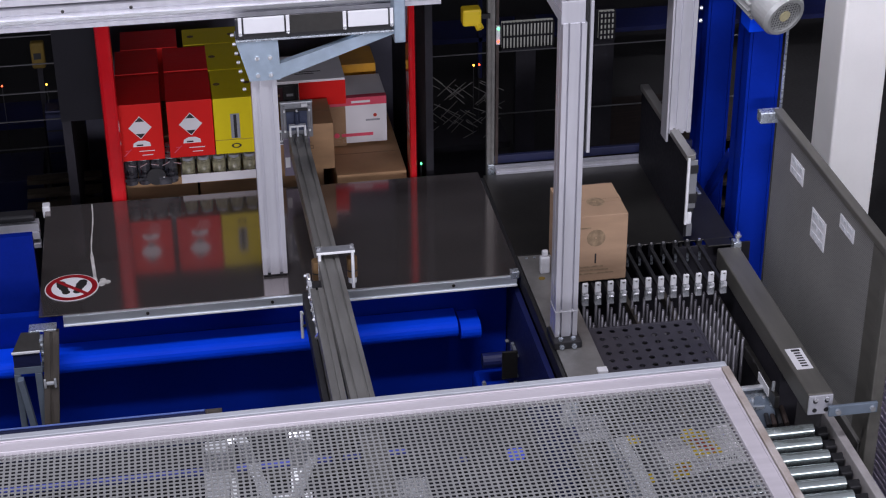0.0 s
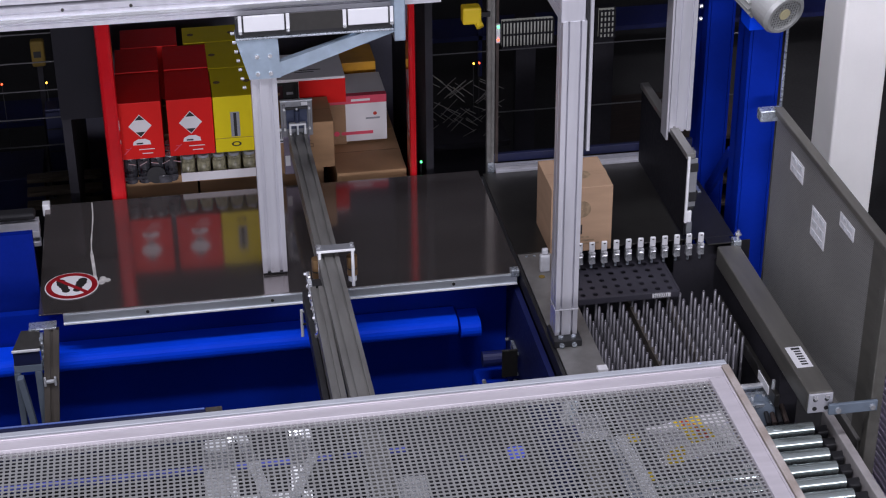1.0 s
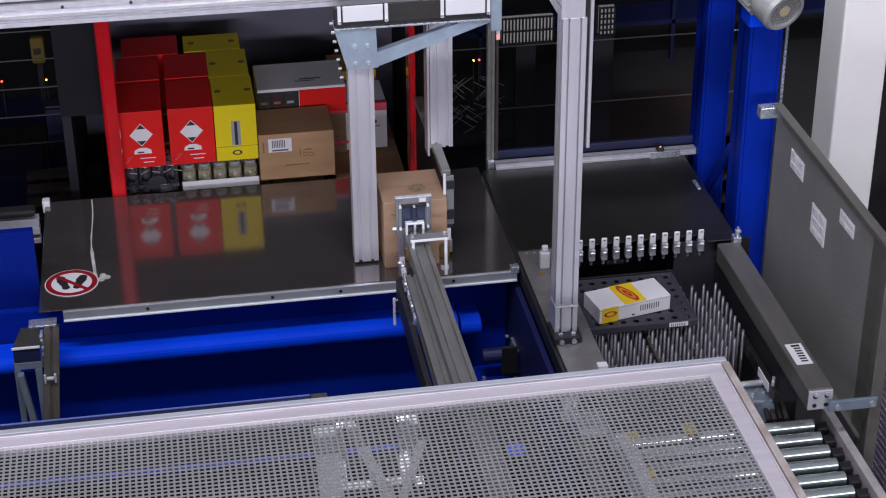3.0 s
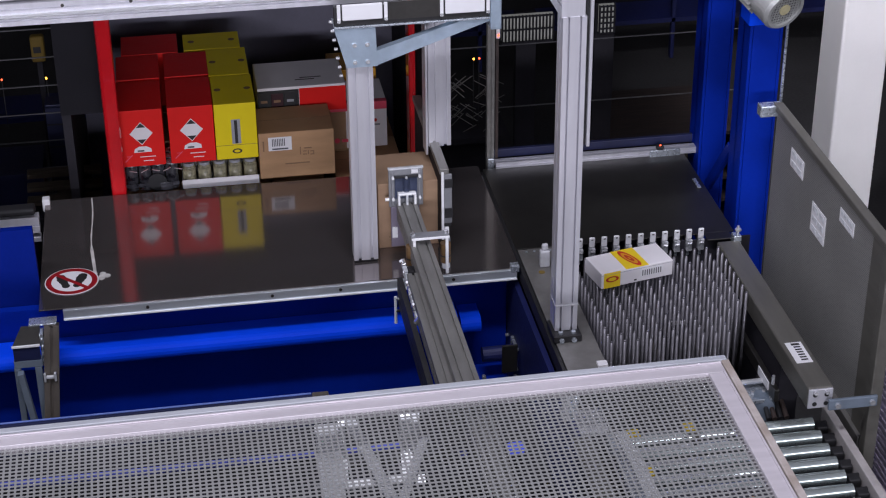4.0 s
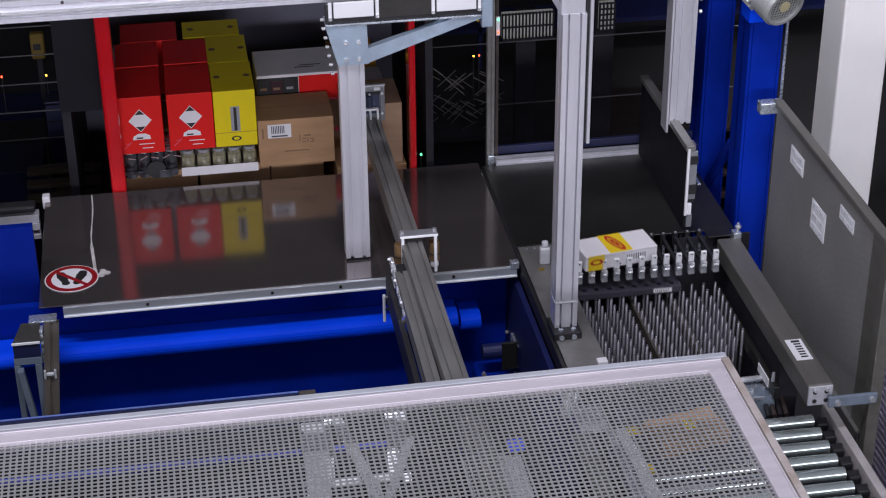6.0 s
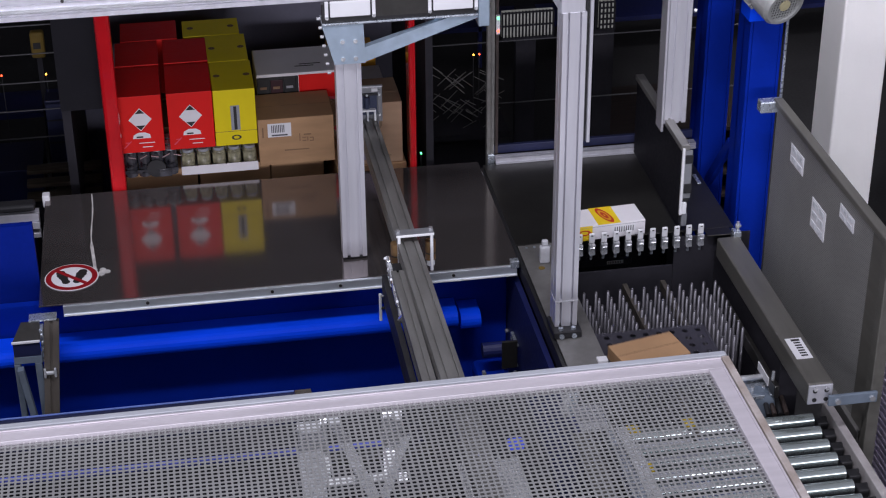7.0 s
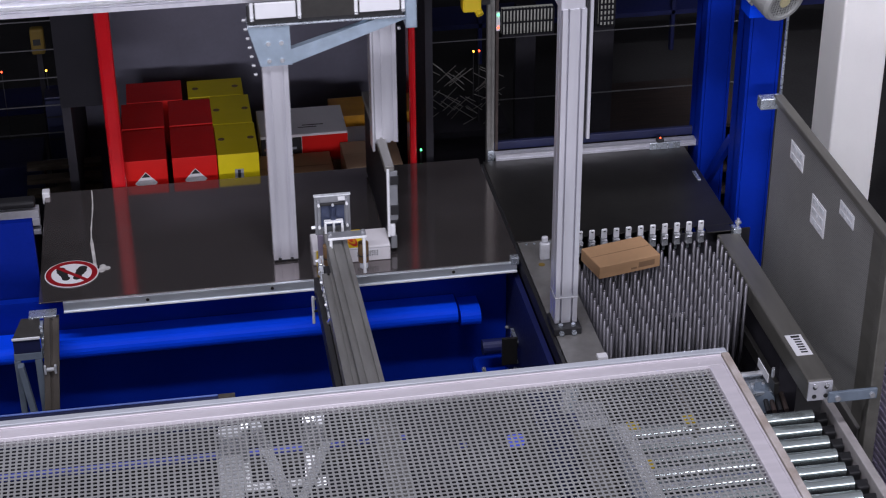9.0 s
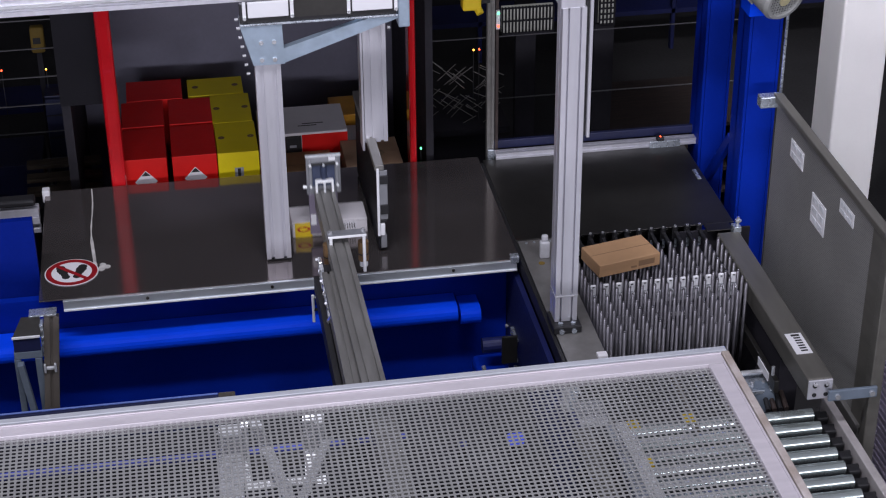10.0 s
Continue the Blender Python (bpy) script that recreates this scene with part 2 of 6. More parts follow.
def profile(bm, p, q, w, d, n=1, up=(0, 1, 0), slot=0.011, deep=0.012):
    """Extrudes the profile from p to q; its d side lies along up."""
    p, q = Vector(p), Vector(q)
    z = (q - p).normalized()
    y = Vector(up)
    y = (y - z * y.dot(z)).normalized()
    x = y.cross(z)
    rings = []
    for o in (p, q):
        rings.append([bm.verts.new(o + x * s.x + y * s.y) for s in tslot_section(w, d, n, slot, deep)])
    k = len(rings[0])
    for i in range(k):
        bm.faces.new((rings[0][i], rings[0][(i + 1) % k], rings[1][(i + 1) % k], rings[1][i]))
    for r in rings:
        try:
            f = bm.faces.new(r)
            bmesh.ops.triangulate(bm, faces=[f])
        except ValueError:
            pass
    bmesh.ops.recalc_face_normals(bm, faces=bm.faces)
    return bm


def perforated(name, x0, x1, y0, y1, z, pitch_x, pitch_y, radius, thick, mat, parent, squash=1.0, square=0.0):
    """A flat sheet with a hole in every cell; the holes go through its thickness."""
    nx, ny = max(1, round((x1 - x0) / pitch_x)), max(1, round((y1 - y0) / pitch_y))
    px, py = (x1 - x0) / nx, (y1 - y0) / ny
    vs, fs = [], []
    grid = {}
    for lev, zz in enumerate((z, z - thick)):
        for i in range(nx + 1):
            for j in range(ny + 1):
                grid[lev, i, j] = len(vs)
                vs.append((x0 + i * px, y0 + j * py, zz))
    for i in range(nx):
        for j in range(ny):
            cx, cy = x0 + (i + 0.5) * px, y0 + (j + 0.5) * py
            ring = []
            for lev, zz in enumerate((z, z - thick)):
                base = len(vs)
                for s in range(8):
                    a = math.pi / 8 + s * math.pi / 4
                    c, d = math.cos(a), math.sin(a)
                    if square:
                        c, d = math.copysign(abs(c) ** square, c), math.copysign(abs(d) ** square, d)
                    vs.append((cx + radius * c, cy + radius * squash * d, zz))
                ring.append(base)
            for lev in (0, 1):
                b = ring[lev]
                c = [grid[lev, i + 1, j + 1], grid[lev, i, j + 1], grid[lev, i, j], grid[lev, i + 1, j]]
                quads = []
                for k in range(4):
                    s0 = 2 * k
                    quads.append((c[k], b + (s0 + 1) % 8, b + s0))
                    quads.append((c[k], c[(k + 1) % 4], b + (s0 + 2) % 8, b + (s0 + 1) % 8))
                for q in quads:
                    fs.append(q if lev == 0 else q[::-1])
            for s in range(8):
                fs.append((ring[0] + s, ring[0] + (s + 1) % 8, ring[1] + (s + 1) % 8, ring[1] + s))
    me = bpy.data.meshes.new(name)
    me.from_pydata(vs, [], fs)
    me.materials.append(mat)
    ob = new(name, me)
    ob.parent = parent
    return ob


# ================================================================ the setting
structure("floor", box(B(), -9, 11, -9, 16, -0.1, 0.0), CONCRETE, "dark concrete hall floor below the machine")
structure("wall_back", box(B(), -9, 11, 15.8, 16, 0, 8), DARK, "dark far wall of the hall")
structure("wall_left", box(B(), -9.2, -9, -9, 16, 0, 8), HALL, "grey side wall of the hall")
structure("wall_right", box(B(), 11, 11.2, -9, 16, 0, 8), HALL, "grey side wall of the hall")
structure("wall_front", box(B(), -9, 11, -9.2, -9, 0, 8), HALL, "grey wall behind the viewer")
structure("ceiling", box(B(), -9.2, 11.2, -9.2, 16, 8, 8.2), HALL, "grey hall ceiling")
# Roof and fascia are added out of view to keep lamp light off the stack.
structure("machine_roof", box(B(), -4, 2.32, 5.97, 9.5, 3.2, 3.26), DARK, "unseen dark roof sheet that shades the pallet shafts")
structure("wall_fascia", box(B(), -4, 1.15, 5.93, 5.96, 2.51, 3.26), DARK, "unseen dark fascia sheet above the guide beam")
structure("wall_fascia_right", box(B(), 1.36, 2.1, 5.93, 5.96, 2.66, 3.26), DARK, "unseen dark fascia sheet above the infeed table")

# lift shaft behind the table
structure("wall_shaft_back", box(B(), -0.42, 1.12, 7.62, 7.66, 0, 3.2), WALLGREY, "grey sheet-metal back wall of the pallet shaft")
structure("wall_shaft_left", box(B(), -0.46, -0.425, 6.64, 7.66, 0, 3.2), DARK, "dark side wall of the pallet shaft")
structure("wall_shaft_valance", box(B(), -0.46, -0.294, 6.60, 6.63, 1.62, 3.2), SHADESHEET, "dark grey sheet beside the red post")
structure("wall_shaft_right", box(B(), 1.0, 1.03, 6.58, 7.6, 0, 2.9), DARK, "dark side wall of the pallet shaft")


def red_post(x0, x1, label):
    t = thing("shaft_post", ((x0 + x1) / 2, 6.53, 0), label, "post", "red shaft posts")
    part("upright", box(B(), (x0 - x1) / 2, (x1 - x0) / 2, -0.02, 0.03, 0, 2.85, 0.014), RED, t)
    part("flange", box(B(), -0.012, 0.012, 0.03, 0.09, 0, 2.85, 0.003), RED, t)
    return t


red_post(-0.292, -0.232, "glossy red painted steel post beside the pallet")
red_post(0.923, 0.952, "slim red painted steel post beside the pallet shaft")


def table():
    t = thing("transfer_table", (0.33, 6.07, 1.3), "dark polished steel transfer table with a galvanised front edge", "table")
    part("tabletop", box(B(), -0.885, 0.872, -0.43, 0.43, -0.006, 0.0, 0.002), STEEL, t)
    part("front_flange", box(B(), -0.80, 0.86, -0.442, -0.43, -0.04, -0.002, 0.002), FLANGE, t, "bright galvanised front flange")
    part("flange_lip", box(B(), -0.80, 0.86, -0.447, -0.4425, -0.043, -0.036, 0.001), BRIGHTBAR, t, "bright folded lower lip")
    part("corner_block", box(B(), -0.895, -0.865, 0.39, 0.43, -0.03, 0.022, 0.004), WHITEPL, t, "white plastic corner block")
    part("hinge_block", box(B(), 0.835, 0.868, -0.445, -0.415, -0.012, 0.018, 0.004), GALV, t)
    for x in (-0.5, -0.05, 0.2, 0.62):
        part("screw", cyl(B(), (x, -0.4425, -0.018), (x, -0.446, -0.018), 0.006, 10), STEEL_DULL, t)
    rnd = random.Random(3)
    bm = B()
    edges = []
    for k in range(15):
        y = 0.42 - 0.62 * k / 14
        wd = 0.002 + 0.0015 * rnd.random() + (0.003 if k > 9 else 0.0)
        cx = -0.702 + 0.004 * math.sin(k * 0.55) + 0.012 * (k / 14) ** 2
        edges.append((bm.verts.new((cx - wd, y, 0.0012)), bm.verts.new((cx + wd, y, 0.0012))))
    for p, q in zip(edges, edges[1:]):
        bm.faces.new((p[0], q[0], q[1], p[1]))
    bmesh.ops.recalc_face_normals(bm, faces=bm.faces)
    part("drip_stain", bm, DRIED, t, "whitish dried drip mark")
    bm = B()
    for k in range(9):
        a = k * 0.9
        r = 0.012 + 0.016 * rnd.random()
        cx, cy = -0.682 + r * 1.5 * math.cos(a), -0.222 + r * 0.9 * math.sin(a)
        cyl(bm, (cx, cy, 0.0008), (cx, cy, 0.0016 + 0.0001 * k), 0.008 + 0.008 * rnd.random(), 9)
    part("splash_stain", bm, DRIED, t, "white dried splash")
    part("underframe", box(B(), -0.84, 0.84, -0.30, 0.40, -0.05, -0.01), DARK, t)
    for x in (-0.83, 0.83):
        part("leg", box(B(), x - 0.03, x + 0.03, 0.30, 0.36, -1.3, -0.05), DARK, t)
    return t


table()


def prohibition_sign():
    t = thing("prohibition_sign", (-0.441, 5.826, 1.3012), "round red and white no-stepping sticker with shoe prints", "sign")
    part("disc", cyl(B(), (0, 0, 0), (0, 0, 0.0012), 0.098, 40), PAPER, t)
    bm = B()
    vs = []
    for r in (0.074, 0.094):
        vs.append([bm.verts.new((r * math.cos(2 * math.pi * k / 40), r * math.sin(2 * math.pi * k / 40), 0.0022)) for k in range(40)])
    for k in range(40):
        bm.faces.new((vs[0][k], vs[1][k], vs[1][(k + 1) % 40], vs[0][(k + 1) % 40]))
    part("ring", bm, DARKRED, t, "dark red ring")
    bm = B()
    for s in (-1, 1):
        for k in range(5):
            cyl(bm, (s * (0.040 - 0.005 * k), 0.036 - 0.017 * k, 0.0014 + 0.0001 * k), (s * (0.040 - 0.005 * k), 0.036 - 0.017 * k, 0.0019 + 0.0001 * k), (0.017, 0.020, 0.017, 0.014, 0.015)[k], 14)
    part("shoe_prints", bm, INK, t, "black shoe soles")
    bm = B()
    box(bm, -0.08, 0.08, -0.008, 0.008, 0.0022, 0.0027)
    bmesh.ops.rotate(bm, verts=bm.verts, matrix=Matrix.Rotation(radians(-45), 3, "Z"))
    part("slash", bm, DARKRED, t)
    return t


prohibition_sign()


def side_table():
    """The table over the pin bed: the steel top on which the comb draws the cases."""
    t = thing("infeed_table", (1.65, 6.12, 1.3), "dark steel infeed table beside the transfer table", "table")
    part("tabletop", box(B(), -0.435, 0.42, -0.345, 0.345, -0.006, 0.0, 0.002), STEEL_DULL, t)
    part("side_plate", box(B(), -0.43, -0.29, -1.22, -0.35, -0.008, 0.0, 0.002), WORNPLATE, t, "worn steel strip along the pin bed")
    part("guide_edge", box(B(), -0.446, -0.432, -1.2, 0.33, -0.06, -0.004, 0.002), BLACK, t)
    part("tongue", box(B(), 0.30, 0.40, -0.40, -0.345, -0.006, 0.0, 0.002), STEEL_DULL, t)
    for x in (-0.36, 0.38):
        part("leg", box(B(), x - 0.025, x + 0.025, 0.28, 0.33, -1.3, -0.006), DARK, t)
    # Added dark sheet that hides the lit ground behind the table.
    part("rear_sheet", box(B(), -0.42, 0.41, 0.332, 0.342, -1.3, -0.007), DARK, t)
    part("nick", box(B(), 0.385, 0.40, 0.02, 0.10, 0.0, 0.006, 0.002), GALV, t)
    part("yellow_mark", cyl(B(), (-0.375, -0.53, 0.0), (-0.375, -0.53, 0.0015), 0.012, 12), DIMYELLOW, t, "small dim yellow sticker")
    bush = None
    for k in range(12):
        x = -0.242 + 0.0475 * k
        if bush is None:
            bush = part("slot_bush", cyl(B(), (0, 0, -0.05), (0, 0, 0.004), 0.011, 12), BLACK, t, "black slot bush")
            dot = part("bush_cap", cyl(B(), (0, 0, 0.0045), (0, 0, 0.009), 0.0055, 10), CHROME, t)
            nib = part("lower_nib", cyl(B(), (0, -0.016, -0.075), (0, -0.016, -0.04), 0.0055, 8), GALV, t)
            for o in (bush, dot, nib):
                o.location = (x, -0.352, 0)
        else:
            for nm, o in (("slot_bush", bush), ("bush_cap", dot), ("lower_nib", nib)):
                shared(nm, o.data, (x, -0.352, 0), t)
    part("stop_block", box(B(), -0.375, -0.337, -0.50, -0.475, 0.0, 0.07, 0.006), PALEPL, t, "milky plastic stop block")
    part("stop_cap", box(B(), -0.368, -0.344, -0.496, -0.479, 0.0705, 0.096, 0.006), PALEPL, t)
    part("label_plate", box(B(), -0.325, -0.29, -1.2, -1.17, 0.0, 0.012, 0.002), PAPER, t)
    for k in range(4):
        part("screw", cyl(B(), (-0.40 + 0.03 * k, -0.372, 0.0), (-0.40 + 0.03 * k, -0.372, 0.003), 0.005, 8), GALV, t)
    return t


side_table()


def rear_rail():
    t = thing("rear_rail", (1.69, 6.475, 1.3), "silver aluminium rail behind the infeed table", "rail")
    part("rail", profile(B(), (-0.42, 0, 0.014), (0.43, 0, 0.014), 0.026, 0.04, 1, (0, 1, 0), 0.007, 0.006), ALU, t)
    part("upper_rail", box(B(), -0.42, 0.45, 0.04, 0.06, 0.022, 0.058, 0.003), NAVY, t)
    part("sensor", box(B(), 0.26, 0.29, -0.03, 0.0, 0.028, 0.046, 0.004), BLACK, t)
    part("sensor_led", cyl(B(), (0.275, -0.02, 0.046), (0.275, -0.02, 0.05), 0.003, 8), LED_RED, t)
    part("bracket", box(B(), 0.23, 0.36, -0.028, -0.02, -0.006, 0.03, 0.003), GALV, t)
    return t


rear_rail()


def left_rail():
    t = thing("side_rail", (-1.2, 6.3, 1.31), "silver aluminium rail beside the table end", "rail")
    part("rail", profile(B(), (-1.3, 0, 0), (0.63, 0, 0), 0.065, 0.05, 1, (0, 1, 0)), ALU, t)
    part("edge", box(B(), -1.3, 0.63, -0.02, 0.02, -0.075, -0.055, 0.002), ALU, t)
    part("cable_shoe", box(B(), 0.47, 0.62, -0.03, 0.03, 0.045, 0.075, 0.01), BLACK, t)
    return t


left_rail()

# ---------------------------------------------------------------- blue beam below the table


def blue_beam(x0, x1, y0, name, label, z=1.0):
    t = thing(name, (x0, y0, 0), label, "beam")
    bm = B()
    prof = []
    r = 0.035
    for k in range(9):
        a = radians(250) - k * radians(160) / 8
        prof.append((r + r * math.cos(a), z - r + r * math.sin(a)))
    prof += [(0.12, z), (0.12, z - 0.055), (0.05, z - 0.062)]
    ends = []
    for x in (0, x1 - x0):
        ends.append([bm.verts.new((x, y, zz)) for y, zz in prof])
    k = len(prof)
    for i in range(k):
        bm.faces.new((ends[0][i], ends[1][i], ends[1][(i + 1) % k], ends[0][(i + 1) % k]))
    for e in ends:
        bmesh.ops.triangulate(bm, faces=[bm.faces.new(e)])
    bmesh.ops.recalc_face_normals(bm, faces=bm.faces)
    part("body", bm, BLUE, t)
    return t


blue_beam(-2.6, 0.972, 5.65, "cross_beam", "blue powder-coated steel cross beam under the table", 1.1)
blue_beam(0.985, 1.062, 5.66, "beam_stub", "short blue steel beam stub beside the cross beam", 1.078)
structure("wall_pit", box(B(), -2.6, 1.182, 5.785, 5.82, 0, 1.22), BLUE_SHADED, "blue sheet panel below the table")
structure("wall_pit_left", box(B(), -2.6, -0.558, 5.83, 5.86, 0, 1.53), BLUE_DEEP_SHADED, "blue sheet panel beside the table end")
structure("wall_pit_right", box(B(), 1.185, 1.205, 4.6, 6.3, 0, 1.22), DARKBLUE, "dark blue side sheet of the pit")


def pit_drive():
    t = thing("pit_drive", (1.05, 5.6, 0), "small blue drive housing with a grey plate in the pit", "motor")
    part("housing", box(B(), -0.02, 0.11, -0.10, 0.1, 0.66, 0.86, 0.02), BLUE_SHADED, t)
    part("plate", box(B(), 0.06, 0.12, -0.10, -0.09, 0.93, 1.05, 0.004), STEEL_DULL, t)
    part("shaft", cyl(B(), (0.0, -0.02, 0.97), (0.12, -0.02, 0.97), 0.03, 16), DARKBLUE, t)
    for x, z in ((0.0, 0.87), (0.05, 0.87), (0.08, 0.885), (-0.01, 0.93)):
        part("bolt", cyl(B(), (x, -0.105, z), (x, -0.12, z), 0.008, 8), CHROME, t)
    return t


pit_drive()


def support_post():
    t = thing("support_post", (-0.503, 5.555, 0), "grey slotted aluminium support post at the table end", "post")
    part("upright", profile(B(), (-0.125, -0.45, 0.0), (-0.006, 0, 1.29), 0.052, 0.055, 1, (0, 1, 0)), POSTGREY, t)
    part("top_plate", box(B(), -0.085, 0.012, -0.01, 0.04, 1.292, 1.299, 0.002), GALV, t)
    part("clip", box(B(), -0.047, -0.039, -0.106, -0.094, 1.115, 1.15, 0.002), ZINC, t)
    part("clip", box(B(), -0.011, -0.003, -0.106, -0.094, 1.115, 1.15, 0.002), ZINC, t)
    part("clip_bar", box(B(), -0.0385, -0.0115, -0.106, -0.094, 1.128, 1.138, 0.002), ZINC, t)
    part("side_sheet", box(B(), -0.05, -0.036, -0.05, 0.0, 1.15, 1.28, 0.002), GALV, t)
    for z in (1.17, 1.2, 1.23, 1.26):
        part("bolt", cyl(B(), (-0.043, -0.05, z), (-0.043, -0.056, z), 0.005, 8), CHROME, t)
    return t


support_post()


def support_bracket():
    t = thing("support_bracket", (-0.6, 5.52, 0.032), "grey sheet-metal bracket with a triangular brace", "bracket")
    bm = B()
    vs = [bm.verts.new(c) for c in ((-0.048, -0.05, 1.226), (0.05, -0.05, 1.226), (0.05, 0.03, 1.262), (-0.015, 0.03, 1.262))]
    low = [bm.verts.new((v.co.x, v.co.y, 1.222)) for v in vs]
    bm.faces.new(vs)
    bm.faces.new(low[::-1])
    for k in range(4):
        bm.faces.new((vs[k], low[k], low[(k + 1) % 4], vs[(k + 1) % 4]))
    bmesh.ops.recalc_face_normals(bm, faces=bm.faces)
    part("sloping_top", bm, STEEL_DULL, t)
    part("top_edge", box(B(), -0.048, 0.05, -0.057, -0.051, 1.224, 1.234, 0.002), BRIGHTBAR, t, "bright folded top edge")
    part("face", box(B(), -0.045, 0.048, -0.05, -0.044, 1.168, 1.221, 0.001), NAVY, t)
    part("cross_bar", box(B(), -0.048, 0.05, -0.05, -0.02, 1.138, 1.167, 0.002), DRIVEBLUE, t)
    part("left_bar", box(B(), -0.05, -0.028, -0.05, -0.02, -0.032, 1.137, 0.002), DRIVEBLUE, t)
    part("right_bar", box(B(), 0.022, 0.046, -0.05, -0.02, -0.032, 1.137, 0.002), DRIVEBLUE, t)
    bm = B()
    box(bm, -0.011, 0.011, -0.05, -0.02, -0.28, 0.0, 0.002)
    bmesh.ops.rotate(bm, verts=bm.verts, matrix=Matrix.Rotation(radians(-7), 3, "Y"))
    bmesh.ops.translate(bm, verts=bm.verts, vec=(-0.028, -0.031, 1.13))
    part("brace", bm, DRIVEBLUE, t)
    return t


support_bracket()

# ---------------------------------------------------------------- upper beam on which the carriages run


def upper_beam():
    t = thing("guide_beam", (0, 5.90, 2.3), "long white-silver aluminium guide beam over the table", "beam")
    part("lower_profile", profile(B(), (-3.0, 0, 0.04), (0.95, 0, 0.04), 0.08, 0.08, 2, (0, 1, 0), 0.008), ALU, t)
    part("upper_profile", profile(B(), (-3.0, 0.03, 0.14), (3.0, 0.03, 0.14), 0.1, 0.12, 2, (0, 1, 0), 0.008), ALU, t)
    part("guide_strip", box(B(), -3.0, 0.95, -0.05, -0.04, 0.03, 0.045, 0.002), CHROME, t)
    for k in range(13):
        x = -2.9 + 0.165 * k * 1.4
        if x < 0.9:
            part("bolt", cyl(B(), (x, -0.04, 0.065), (x, -0.045, 0.065), 0.006, 8), STEEL_DULL, t)
    return t


upper_beam()


def corner_post():
    """The aluminium post at the pin bed with the beam that runs back from its top."""
    t = thing("machine_post", (1.26, 5.17, 1.3), "silver slotted aluminium machine post on a bolted foot", "post")
    part("upright", profile(B(), (0, 0, 0.03), (0, 0, 1.19), 0.078, 0.078, 2, (0, 1, 0), 0.007, 0.02), ALU, t)
    part("back_beam", profile(B(), (-0.005, -0.03, 1.225), (-0.005, 2.2, 1.225), 0.078, 0.078, 2, (0, 0, 1), 0.007, 0.02), ALU, t)
    part("end_cap", box(B(), -0.044, 0.034, -0.036, -0.0305, 1.186, 1.264, 0.002), ALU, t)
    part("foot", box(B(), -0.05, 0.05, -0.075, 0.042, 0.0, 0.028, 0.004), BLACK, t, "black foot casting")
    for x in (-0.022, 0.022):
        part("bolt", cyl(B(), (x, -0.075, 0.012), (x, -0.082, 0.012), 0.009, 10), GALV, t)
        part("nut", cyl(B(), (x, -0.058, 0.028), (x, -0.058, 0.036), 0.009, 6), GALV, t)
    part("side_strip", box(B(), 0.051, 0.062, -0.036, -0.02, 0.73, 1.26, 0.002), ALU, t, "slim strip beside the post")
    # Black filler that draws the shadow in the gap beside the post.
    part("strip_shadow", box(B(), 0.0395, 0.062, -0.0195, 0.0, 0.73, 1.26), BLACK, t)
    part("cable_tie", box(B(), -0.0405, 0.0405, -0.0405, 0.0405, 0.128, 0.132), PALEPL, t)
    part("hose", cyl(B(), (0.042, 0.01, 0.05), (0.042, 0.01, 0.6), 0.005, 8), BLACK, t)
    return t


corner_post()


def slim_post():
    t = thing("fence_post", (1.256, 6.52, 0), "slim aluminium fence post behind the table", "post")
    part("upright", profile(B(), (0, 0, 0), (0, 0, 2.9), 0.03, 0.03, 1, (0, 1, 0), 0.006, 0.006), ALU_DARK, t)
    part("strip", box(B(), 0.02, 0.032, -0.01, 0.01, 1.0, 2.9), BRASS_DARK, t)
    part("foot_clamp", box(B(), -0.014, 0.014, -0.03, -0.016, 1.28, 1.33, 0.003), GALV, t)
    part("light_barrier", box(B(), 0.018, 0.034, -0.026, -0.012, 1.86, 1.94, 0.002), WHITEPL, t)
    part("led", cyl(B(), (0.026, -0.027, 1.93), (0.026, -0.03, 1.93), 0.005, 8), LED_GREEN, t)
    part("led", cyl(B(), (0.026, -0.027, 1.875), (0.026, -0.03, 1.875), 0.005, 8), LED_RED, t)
    return t


slim_post()

# ---------------------------------------------------------------- right side: blue columns, motor, guard, grey beam


def blue_column(x0, x1, y0, y1, label):
    t = thing("blue_column", ((x0 + x1) / 2, (y0 + y1) / 2, 0), label, "column", "blue steel columns")
    w, d = (x1 - x0) / 2, (y1 - y0) / 2
    part("web", box(B(), -w, w, -0.006, 0.006, 0, 3.2, 0.002), BLUE_SHADED, t)
    part("flange", box(B(), -w, -w + 0.012, -d, d, 0, 3.2, 0.003), BLUE_SHADED, t)
    part("flange", box(B(), w - 0.012, w, -d, d, 0, 3.2, 0.003), BLUE_SHADED, t)
    part("face", box(B(), -w + 0.013, w - 0.013, -d, -d + 0.01, 0, 3.2, 0.002), BLUE_SHADED, t)
    return t


blue_column(2.145, 2.275, 5.98, 6.12, "blue powder-coated steel column beside the guard sheet")
blue_column(2.12, 2.235, 6.42, 6.56, "blue powder-coated steel column behind the rail")
bm = B()
box(bm, -0.012, 0.012, -0.02, 0.02, -0.2, 0.2, 0.003)
bmesh.ops.rotate(bm, verts=bm.verts, matrix=Matrix.Rotation(radians(40), 3, "X"))
brace = part("column_brace", bm, BLUE_SHADED)
brace.location = (2.16, 6.26, 1.33)
tagged(brace, "blue diagonal brace between two steel columns", "brace")
tagged(part("tension_rod", cyl(B(), (2.284, 5.965, 1.0), (2.284, 5.965, 3.1), 0.006, 8), GALV), "thin grey rod along the blue column", "rod")


